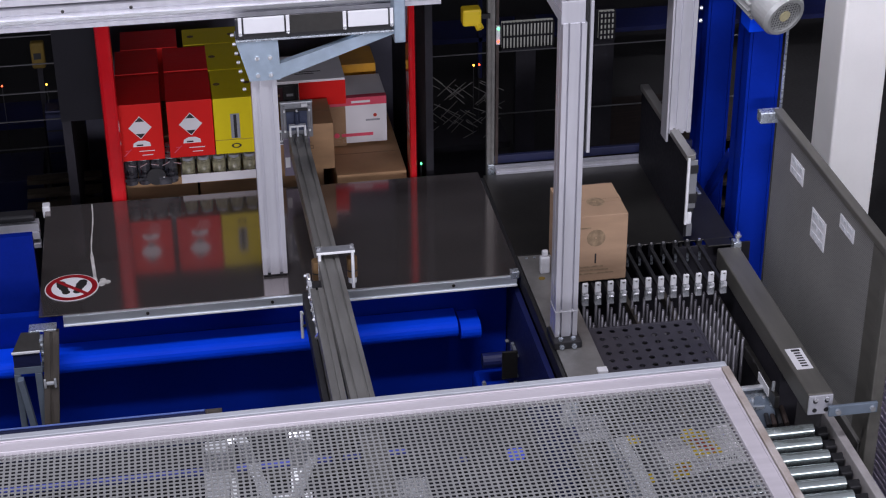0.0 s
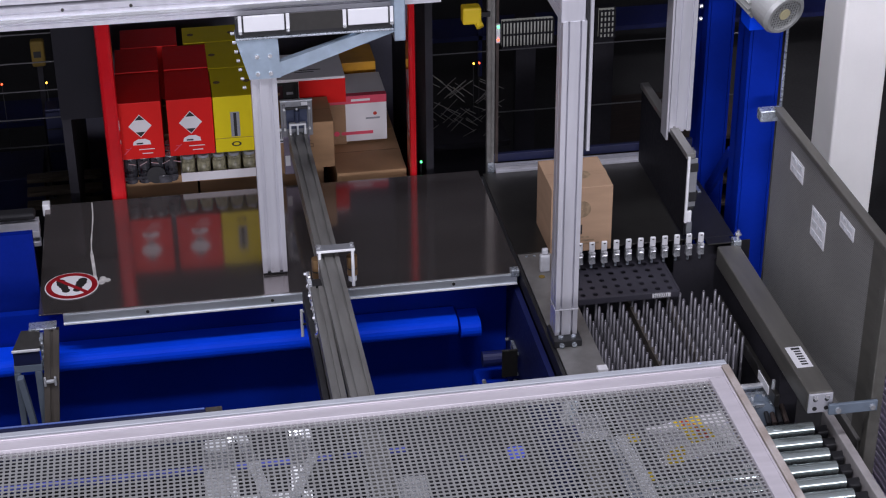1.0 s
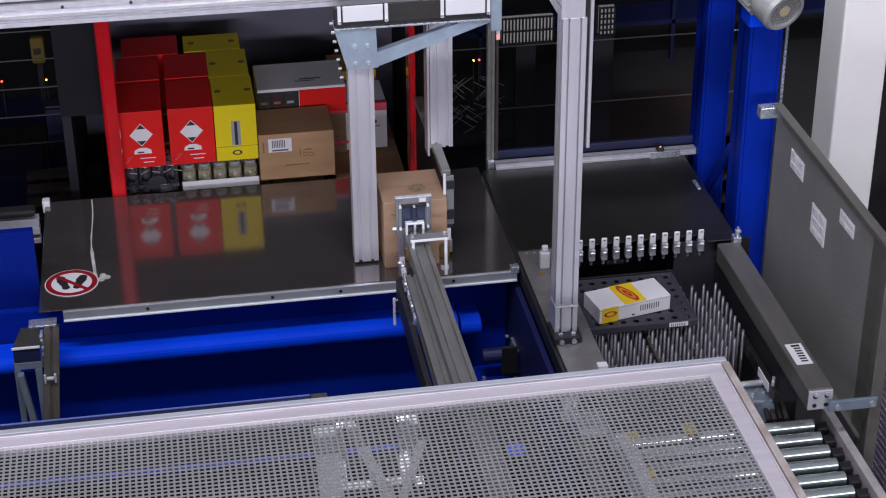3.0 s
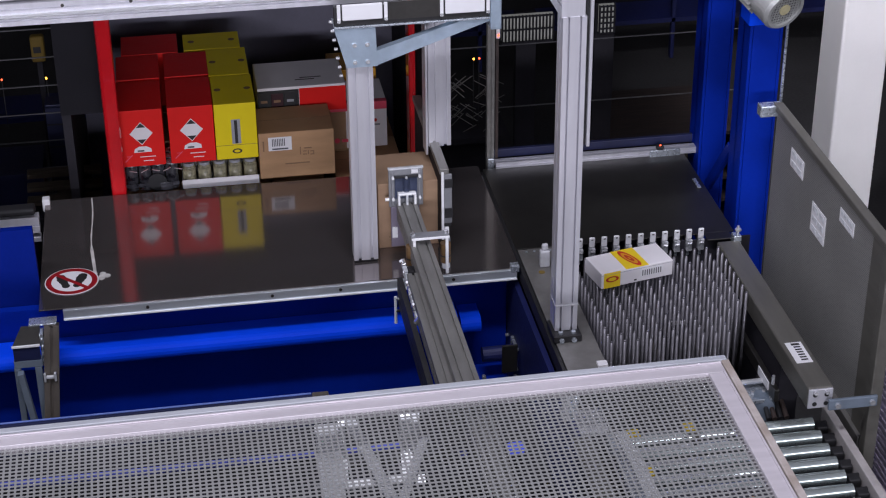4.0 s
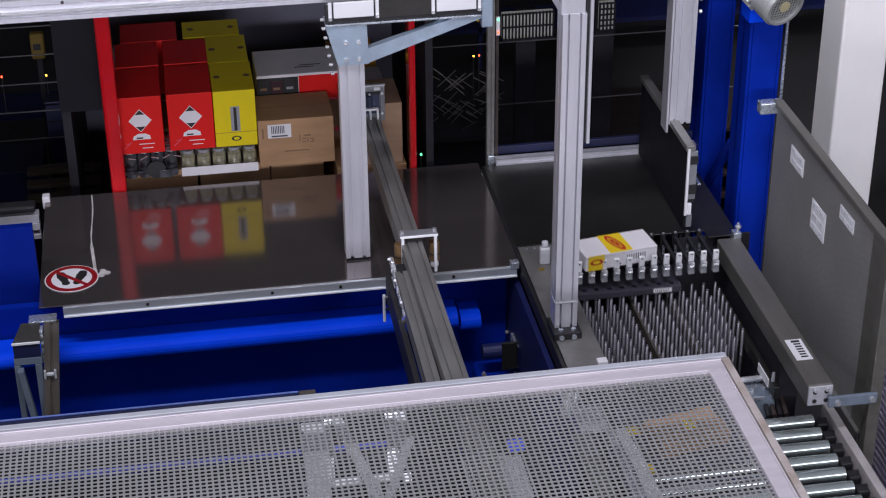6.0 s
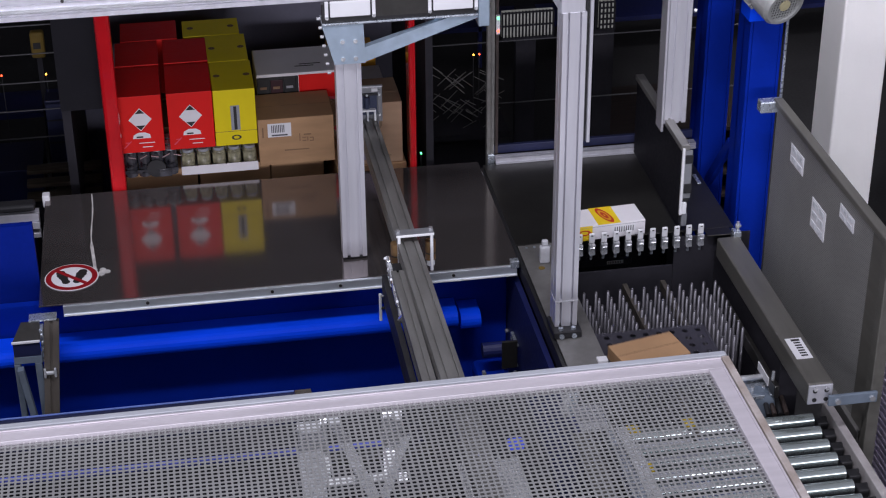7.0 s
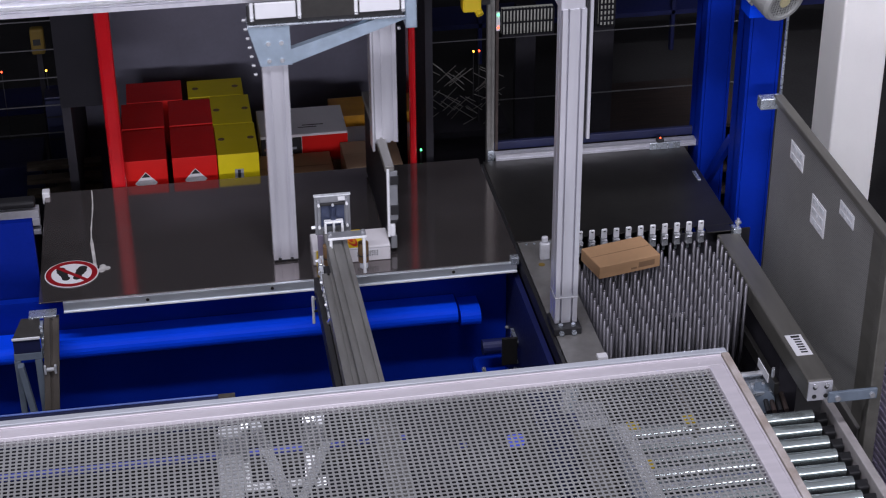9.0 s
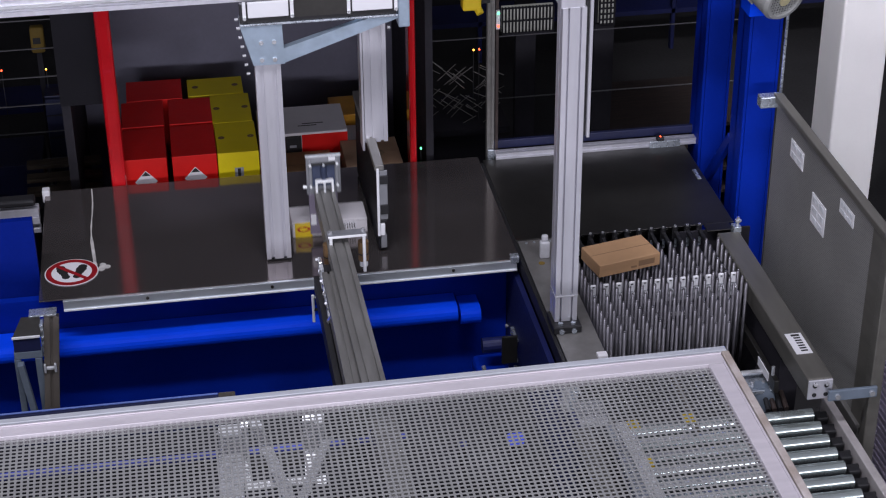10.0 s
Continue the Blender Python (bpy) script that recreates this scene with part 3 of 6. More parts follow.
def motor():
    t = thing("gear_motor", (2.2, 5.8, 2.19), "grey electric motor with a round fan grille", "motor")
    ax = Vector((0.35, -1.0, -0.35)).normalized()
    m = ax.to_track_quat("Z", "Y").to_matrix().to_4x4()

    def turned(bm):
        bmesh.ops.transform(bm, matrix=m, verts=bm.verts)
        return bm

    part("body", turned(cyl(B(), (0, 0, -0.30), (0, 0, -0.02), 0.082, 32)), MOTORM, t, smooth=False)
    bm = B()
    for r0, z0, r1, z1 in ((0.088, -0.08, 0.088, 0.0), (0.088, 0.0, 0.078, 0.014), (0.078, 0.014, 0.066, 0.014), (0.066, 0.014, 0.066, -0.01)):
        a = [bm.verts.new((r0 * math.cos(k * math.pi / 18), r0 * math.sin(k * math.pi / 18), z0)) for k in range(36)]
        b = [bm.verts.new((r1 * math.cos(k * math.pi / 18), r1 * math.sin(k * math.pi / 18), z1)) for k in range(36)]
        for k in range(36):
            bm.faces.new((a[k], a[(k + 1) % 36], b[(k + 1) % 36], b[k]))
    part("fan_cover", turned(bm), MOTORM, t)
    part("fan_back", turned(cyl(B(), (0, 0, -0.03), (0, 0, -0.012), 0.064, 24)), BLACK, t)
    bm = B()
    for k in range(-5, 6):
        h = math.sqrt(max(0, 0.066 ** 2 - (k * 0.012) ** 2))
        box(bm, k * 0.012 - 0.002, k * 0.012 + 0.002, -h, h, 0.002, 0.005)
        box(bm, -h, h, k * 0.012 - 0.002, k * 0.012 + 0.002, 0.0, 0.003)
    part("grille", turned(bm), MOTORM, t)
    part("hub_cap", turned(cyl(B(), (0, 0, 0.004), (0, 0, 0.01), 0.022, 20)), HUB, t)
    bm = B()
    for k in range(20):
        a = k * math.pi / 10
        x, y = 0.088 * math.cos(a), 0.088 * math.sin(a)
        r = box(B(), -0.002, 0.002, 0.078, 0.096, -0.29, -0.09)
        bmesh.ops.rotate(r, verts=r.verts, matrix=Matrix.Rotation(a, 3, "Z"))
        me = bpy.data.meshes.new("fin")
        r.to_mesh(me)
        r.free()
        bm.from_mesh(me)
    part("cooling_fins", turned(bm), MOTORM, t)
    part("mount", box(B(), -0.09, 0.03, 0.1, 0.2, -0.1, 0.3), BLUE, t)
    return t


motor()


def guard():
    t = thing("guard_panel", (2.215, 5.22, 1.02), "grey punched sheet-metal guard panel with stickers", "panel")
    part("sheet", box(B(), -0.003, 0.003, -0.50, 0.58, 0.0, 0.77), PUNCHED, t)
    part("top_rail", box(B(), -0.014, 0.022, -0.52, 0.60, 0.765, 0.79, 0.004), GREYPAINT, t)
    part("front_post", box(B(), -0.02, 0.022, -0.56, -0.515, -1.0, 0.795, 0.004), GREYPAINT, t)
    part("plain_margin", box(B(), -0.006, -0.0035, -0.512, -0.40, 0.0, 0.76), GREYPAINT, t)
    part("lower_rail", box(B(), -0.02, 0.02, -0.5, 0.58, -0.02, 0.03, 0.003), ALU_DARK, t)
    part("corner_clamp", box(B(), -0.07, 0.015, 0.575, 0.62, 0.74, 0.785, 0.004), GALV, t, "bright corner clamp")
    part("tie_bar", box(B(), -0.17, 0.0, -0.575, -0.562, 0.205, 0.245, 0.003), DRIVEBLUE, t)
    for x in (-0.14, -0.02):
        part("bolt", cyl(B(), (x, -0.575, 0.225), (x, -0.585, 0.225), 0.01, 10), CHROME, t)
    for y0, y1, z0, z1 in ((0.262, 0.398, 0.628, 0.70), (0.01, 0.148, 0.492, 0.606), (-0.235, -0.104, 0.66, 0.712)):
        s = part("sticker", box(B(), -0.0055, -0.0038, y0, y1, z0, z1), PAPER, t, "white printed safety sticker")
        rows = 3 if z1 - z0 > 0.1 else 2
        for k in range(rows):
            zz = z0 + (z1 - z0) * (k + 0.22) / rows
            hh = (z1 - z0) / rows * 0.56
            for j in range(2):
                ya = y0 + (y1 - y0) * (0.1 + 0.44 * j)
                part("print_field", box(B(), -0.0068, -0.0058, ya, ya + (y1 - y0) * 0.36, zz, zz + hh), PRINTGREY, s)
    return t


guard()


def grey_beam():
    t = thing("side_beam", (2.024, 5.19, 1.22), "grey painted box beam beside the pin bed", "beam")
    part("body", box(B(), -0.044, 0.044, -0.51, 0.51, 0.0, 0.08, 0.006), GREYPAINT, t)
    part("skirt", box(B(), -0.03, 0.04, -0.22, 0.56, -1.0, -0.002), DARK, t)
    part("end_plate", box(B(), -0.042, 0.042, -0.518, -0.511, 0.002, 0.076, 0.002), ALU, t)
    for x in (-0.02, 0.02):
        for z in (0.02, 0.055):
            part("hole", cyl(B(), (x, -0.519, z), (x, -0.521, z), 0.008, 10), BLACK, t)
        part("bolt", cyl(B(), (x, -0.521, 0.065), (x, -0.528, 0.065), 0.007, 8), CHROME, t)
    s = part("sticker", box(B(), -0.03, 0.028, -0.36, -0.23, 0.0805, 0.0815), PAPER, t, "white label with a black print")
    for k in range(6):
        part("print_bar", box(B(), -0.008, 0.016, -0.345 + k * 0.016, -0.337 + k * 0.016, 0.0818, 0.0824), INK, s)
    part("print_bar", box(B(), -0.012, 0.018, -0.25, -0.238, 0.0818, 0.0824), INK, s)
    part("hinge", box(B(), 0.02, 0.05, 0.50, 0.54, 0.06, 0.10, 0.003), GALV, t)
    part("hinge_bolt", cyl(B(), (0.04, 0.52, 0.1), (0.04, 0.52, 0.135), 0.006, 8), CHROME, t)
    part("hinge_nut", cyl(B(), (0.04, 0.52, 0.115), (0.04, 0.52, 0.123), 0.013, 6), CHROME, t)
    return t


grey_beam()


def inner_rail():
    t = thing("bed_rail", (1.965, 5.2, 1.1), "dark steel rail along the pin bed", "rail")
    part("rail", box(B(), -0.012, 0.006, -0.30, 0.4, 0.0, 0.05, 0.003), STEEL_DULL, t)
    part("tag", box(B(), -0.016, -0.0125, -0.24, -0.13, 0.012, 0.045), PAPER, t, "white tag with a faint print")
    part("screw_post", cyl(B(), (-0.006, -0.26, 0.05), (-0.006, -0.26, 0.085), 0.006, 8), CHROME, t)
    return t


inner_rail()


def drive_clutter():
    t = thing("belt_drive", (1.905, 4.965, 0.99), "small grey belt drive with blue cover and cables", "drive")
    part("cover", cyl(B(), (0.02, -0.02, 0.055), (0.035, 0.03, 0.05), 0.05, 24), DRIVEBLUE, t, "dull blue-grey round cover")
    part("plate", box(B(), -0.10, 0.06, -0.02, 0.10, 0.08, 0.095, 0.002), GALV, t)
    part("rod", cyl(B(), (-0.12, 0.06, 0.12), (0.12, 0.06, 0.12), 0.01, 10), CHROME, t)
    for k in range(4):
        part("cable", cyl(B(), (0.03 + 0.022 * k, -0.08, 0.05), (0.06 + 0.018 * k, 0.14, 0.085), 0.009, 8), BRASS_DARK if k % 2 else BLACK, t)
    for k in range(5):
        part("screw", cyl(B(), (-0.08 + 0.04 * k, 0.02, 0.095), (-0.08 + 0.04 * k, 0.02, 0.105), 0.006, 8), CHROME, t)
    return t


drive_clutter()


def roller_conveyor():
    t = thing("roller_conveyor", (2.0, 4.2, 1.1), "zinc roller conveyor with a steel side rail", "conveyor")
    part("right_rail", box(B(), 0.105, 0.135, -1.3, 0.64, -0.06, 0.012, 0.003), FRAMEWORN, t)
    part("left_rail", box(B(), -0.66, -0.64, -1.3, 0.64, -0.06, 0.012, 0.003), ALU_DARK, t)
    first = None
    for k in range(20):
        y = 0.588 - 0.0765 * k
        bm = cyl(B(), (-0.63, 0, 0), (0.055, 0, 0), 0.0235, 24)
        if first is None:
            bmesh.ops.split_edges(bm, edges=[e for e in bm.edges if any(len(f.verts) > 4 for f in e.link_faces)])
            first = part("roller", bm, ROLLER, t)
            for p in first.data.polygons:
                p.use_smooth = len(p.vertices) == 4
            first.location = (0, y, -0.026)
            pin = part("axle", cyl(B(), (0.055, 0, 0), (0.105, 0, 0), 0.008, 10), BLACK, t)
            pin.location = (0, y, -0.026)
            cap = part("bearing", box(B(), 0.06, 0.10, -0.018, 0.018, -0.02, 0.014, 0.004), BLACK, t)
            cap.location = (0, y - 0.02, -0.03)
        else:
            bm.free()
            shared("roller", first.data, (0, y, -0.026), t)
            shared("axle", pin.data, (0, y, -0.026), t)
            shared("bearing", cap.data, (0, y - 0.02, -0.03), t)
    part("bed", box(B(), -0.63, 0.10, -1.3, 0.6, -0.12, -0.1), DARK, t)
    return t


roller_conveyor()
bm = box(B(), 2.6, 2.62, 4.4, 5.95, 0, 1.0)
for k in range(30):
    box(bm, 2.59, 2.599, 4.4, 5.95, 0.08 + 0.03 * k, 0.095 + 0.03 * k)
structure("wall_ribbed", bm, RIBBED, "purplish grey ribbed sheet beside the conveyor")
tagged(part("building_column", box(B(), 3.025, 3.255, 7.2, 7.46, 0, 7.9, 0.012), COLUMN), "white painted concrete building column", "column")

# ================================================================ perforated cover in front


def cover():
    t = thing("machine_cover", (0.4042, 3.7924, 1.6), "grey perforated sheet cover in a silver frame", "cover")
    t.rotation_euler = (0, 0, radians(0.36))
    part("rear_frame", box(B(), -2.0, 1.185, 0.588, 0.641, -0.03, 0.0, 0.0015), FRAMEPINK, t)
    part("rear_ridge", box(B(), -2.0, 1.185, 0.634, 0.641, 0.0005, 0.005, 0.0015), FRAMEPINK, t)
    part("rear_groove", box(B(), -2.0, 1.19, 0.6415, 0.648, -0.03, -0.012), WORNPLATE, t, "dark groove along the frame")
    part("rear_lip", box(B(), -2.0, 1.208, 0.6485, 0.676, -0.03, 0.004, 0.004), LIPGREY, t, "pale grey outer lip")
    part("side_frame", box(B(), 1.13, 1.182, -0.9, 0.587, -0.03, 0.0, 0.0015), FRAMEPINK, t)
    part("side_groove", box(B(), 1.1825, 1.187, -0.9, 0.64, -0.03, -0.008), WORNPLATE, t)
    part("side_lip", box(B(), 1.1875, 1.212, -0.9, 0.648, -0.03, 0.004, 0.004), LIPWORN, t, "worn brownish outer lip")
    part("side_ridge", box(B(), 1.175, 1.182, -0.9, 0.587, 0.0005, 0.005, 0.0015), FRAMEPINK, t)
    perforated("sheet", -2.0, 1.135, -0.6, 0.595, -0.012, 0.0176, 0.0176, 0.0061, 0.0015, COVERSHEET, t, squash=0.97, square=0.45)
    part("front_frame", box(B(), -2.0, 1.12, -0.66, -0.60, -0.03, 0.0, 0.004), FRAMEPINK, t)
    # Unseen sheet, added to hold the far lamp's light off the pit.
    part("front_sheet", box(B(), -2.0, 1.12, -0.668, -0.661, -1.55, -0.031), GREYPAINT, t)
    part("leg", box(B(), 1.15, 1.19, -0.85, -0.8, -1.6, -0.03), ALU_DARK, t)
    part("leg", box(B(), -1.95, -1.9, -0.85, -0.8, -1.6, -0.03), ALU_DARK, t)
    return t


cover()


def under_cover():
    """What glimmers through the holes: a frame plate, a blue lamp cap and bright cross bars."""
    t = thing("conveyor_frame", (1.3, 4.2, 1.0), "galvanised conveyor frame under the perforated cover", "frame")
    for k in range(6):
        part("cross_bar", box(B(), 0.065, 0.28, 0.42 - 0.08 * k, 0.435 - 0.08 * k, 0.15, 0.16), ZINC, t)
    part("side_bar", box(B(), 0.0, 0.05, -0.9, 0.5, 0.15, 0.18), GALV, t)
    part("base_plate", box(B(), -0.16, -0.07, 0.20, 0.33, 0.40, 0.412, 0.003), PALEPLATE, t, "grey base plate")
    part("post_bar", box(B(), -0.19, -0.13, -0.25, 0.19, 0.40, 0.41), GREYPAINT, t)
    bm = B()
    box(bm, -0.02, 0.02, -0.22, 0.22, 0.0, 0.012, 0.002)
    bmesh.ops.rotate(bm, verts=bm.verts, matrix=Matrix.Rotation(radians(3), 3, "Z"))
    bmesh.ops.translate(bm, verts=bm.verts, vec=(-0.035, -0.05, 0.42))
    part("slant_bar", bm, PALEPLATE, t)
    part("hose_fitting", cyl(B(), (-0.175, 0.36, 0.36), (-0.158, 0.40, 0.44), 0.016, 14), CHROME, t, "bright hose fitting")
    part("hose_fitting", cyl(B(), (-0.148, 0.36, 0.36), (-0.132, 0.39, 0.43), 0.012, 14), GALV, t)
    for x, y in ((0.0, 0.18), (0.18, 0.185), (-0.01, -0.02)):
        part("yellow_tag", box(B(), x - 0.018, x + 0.018, y - 0.02, y + 0.02, 0.405, 0.41), YELLOW, t, "small yellow tag")
    part("stand", box(B(), -0.18, -0.14, 0.0, 0.04, -1.0, 0.399), DARK, t)
    return t


under_cover()
bm = box(B(), -0.028, 0.028, -0.022, 0.022, 0.0, 0.03, 0.012)
cap = part("signal_cap", bm, CAPBLUE)
cap.location = (0.957, 4.51, 1.29)
tagged(cap, "small bright blue cap under the perforated cover", "cap")
part("stem", box(B(), -0.02, 0.02, -0.02, 0.02, -1.29, 0.0), DARK, cap)
cap = part("signal_cap", box(B(), -0.015, 0.015, -0.016, 0.016, 0.0, 0.02, 0.008), RAILBLUE)
cap.location = (0.788, 4.52, 1.29)
tagged(cap, "small dull blue cap under the perforated cover", "cap")
part("stem", box(B(), -0.012, 0.012, -0.012, 0.012, -1.29, 0.0), DARK, cap)
# Added dark sheet; it keeps the blue pit from showing through the holes.
pan = thing("dark_screen", (-0.4, 4.1, 0), "added dark sheet on legs that hides the pit below the cover", "pan")
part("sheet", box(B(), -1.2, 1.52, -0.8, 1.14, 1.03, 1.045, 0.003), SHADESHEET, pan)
for x in (-1.15, -0.1, 1.45):
    part("leg", box(B(), x - 0.02, x + 0.02, -0.1, -0.06, 0, 1.029), DARK, pan)
pipe = thing("blue_rail", (-0.8, 4.89, 0), "long blue rail under the perforated cover", "rail")
part("rail", box(B(), -1.4, 1.46, -0.012, 0.012, 1.08, 1.10, 0.006), RAILBLUE, pipe)
for x in (-1.3, 0.0):
    part("leg", box(B(), x - 0.02, x + 0.02, -0.02, 0.02, 0, 1.08), DARK, pipe)

# ================================================================ moving machine parts


def carriage():
    """Hanging stop post on its carriage."""
    t = thing("stop_carriage", (0.646, 5.81, 1.31), "zinc bracket carriage with a hanging slotted aluminium post", "carriage")
    part("hanging_post", profile(B(), (0, 0, 0), (0, 0, 0.92), 0.09, 0.06, 2, (0, 1, 0), 0.012, 0.012), ALU, t)
    bm = B()
    pts = [(-0.09, 0.94), (0.055, 0.94), (0.06, 0.79), (-0.05, 0.79)]
    ends = [[bm.verts.new((x, y, z)) for x, z in pts] for y in (-0.052, -0.04)]
    for i in range(4):
        bm.faces.new((ends[0][i], ends[0][(i + 1) % 4], ends[1][(i + 1) % 4], ends[1][i]))
    bm.faces.new(ends[0][::-1])
    bm.faces.new(ends[1])
    bmesh.ops.recalc_face_normals(bm, faces=bm.faces)
    part("gusset_plate", bm, GALV_BLUE, t)
    part("top_plate", box(B(), -0.09, 0.46, -0.06, 0.03, 0.94, 0.948, 0.002), GALV, t)
    bm = B()
    pts = [(0.05, 0.79), (0.05, 0.845), (0.36, 0.938), (0.46, 0.938), (0.46, 0.93)]
    ends = [[bm.verts.new((x, y, z)) for x, z in pts] for y in (-0.05, -0.02)]
    k = len(pts)
    for i in range(k):
        bm.faces.new((ends[0][i], ends[0][(i + 1) % k], ends[1][(i + 1) % k], ends[1][i]))
    bm.faces.new(ends[0][::-1])
    bm.faces.new(ends[1])
    bmesh.ops.recalc_face_normals(bm, faces=bm.faces)
    part("brace", bm, GALV_BLUE, t)
    part("brace_fold", box(B(), 0.05, 0.40, -0.018, 0.02, 0.925, 0.938), GALV_BLUE, t)
    part("end_plate", box(B(), 0.46, 0.50, -0.065, 0.03, 0.90, 1.12, 0.004), GALV_BLUE, t)
    part("carriage_bar", box(B(), -0.088, 0.455, -0.055, -0.03, 0.949, 1.02, 0.002), BLACK, t)
    for x0 in (-0.06, 0.30):
        b = part("guide_block", box(B(), x0, x0 + 0.14, -0.066, -0.056, 0.972, 1.03, 0.003), WHITEPL, t, "white guide block")
        for x in (x0 - 0.012, x0 + 0.152):
            part("clamp", box(B(), x - 0.006, x + 0.006, -0.064, -0.056, 0.965, 1.03, 0.001), WHITEPL, b)
            part("bolt", cyl(B(), (x, -0.064, 0.972), (x, -0.072, 0.972), 0.006, 8), CHROME, b)
    part("grey_cover", box(B(), 0.1, 0.28, -0.062, -0.056, 0.965, 1.03), STEEL_DULL, t)
    for x in (-0.02, 0.025):
        for z in (0.81, 0.875):
            part("rivet", cyl(B(), (x, -0.052, z), (x, -0.058, z), 0.008, 10), CHROME, t)
    for k in range(7):
        z = 0.76 + 0.034 * k
        x = -0.062 - 0.005 * k
        part("edge_bolt", cyl(B(), (x - 0.002, -0.046, z), (x - 0.014, -0.046, z), 0.006, 8), CHROME, t)
    part("foot_cap", box(B(), -0.043, 0.043, -0.028, 0.028, -0.006, -0.001), BLACK, t)
    return t


def blade():
    """Hanging pusher with its dark vertical blade across the table."""
    t = thing("pusher_blade", (0.975, 5.78, 1.315), "dark pusher blade hanging from a slotted aluminium post", "pusher")
    bm = B()
    box(bm, -0.004, 0.004, 0.0, 0.66, 0.0, 0.34, 0.001)
    part("blade_sheet", bm, SHADESHEET, t, "dark steel blade")
    part("top_bar", box(B(), -0.012, 0.022, -0.01, 0.66, 0.33, 0.352, 0.002), ALU_DARK, t)
    part("front_strip", box(B(), -0.006, 0.003, -0.014, -0.002, 0.06, 0.34, 0.001), WHITEPL, t, "pale front edge strip")
    part("side_sheet", box(B(), 0.006, 0.016, 0.0, 0.08, 0.12, 0.33), STEEL_DULL, t)
    part("lower_joint", box(B(), 0.004, 0.03, -0.008, 0.03, 0.112, 0.125, 0.002), BLACK, t)
    part("front_cover", box(B(), 0.004, 0.034, -0.008, 0.0, 0.126, 0.328, 0.002), PLATEGREY, t, "grey cover beside the edge strip")
    part("cover_clamp", box(B(), 0.006, 0.036, -0.014, -0.0085, 0.15, 0.19, 0.002), BLACK, t)
    part("cover_clamp", box(B(), 0.006, 0.036, -0.014, -0.0085, 0.275, 0.31, 0.002), BLACK, t)
    part("foot_plate", box(B(), 0.006, 0.028, -0.004, 0.02, 0.004, 0.058, 0.002), PLATEGREY, t)
    part("stop_foot", box(B(), 0.004, 0.022, -0.012, 0.012, 0.06, 0.11, 0.004), WHITEPL, t, "white plastic foot")
    part("hanging_post", profile(B(), (0.027, 0.26, 0.335), (0.027, 0.26, 1.3), 0.085, 0.08, 2, (0, 1, 0), 0.012, 0.012), ALU, t)
    part("post_strip", box(B(), -0.026, -0.017, 0.222, 0.298, 0.3, 1.3, 0.002), ALU, t)
    for z in (0.79, 0.84):
        part("bolt", cyl(B(), (0.078, 0.23, z), (0.088, 0.23, z), 0.008, 8), CHROME, t)
    return t


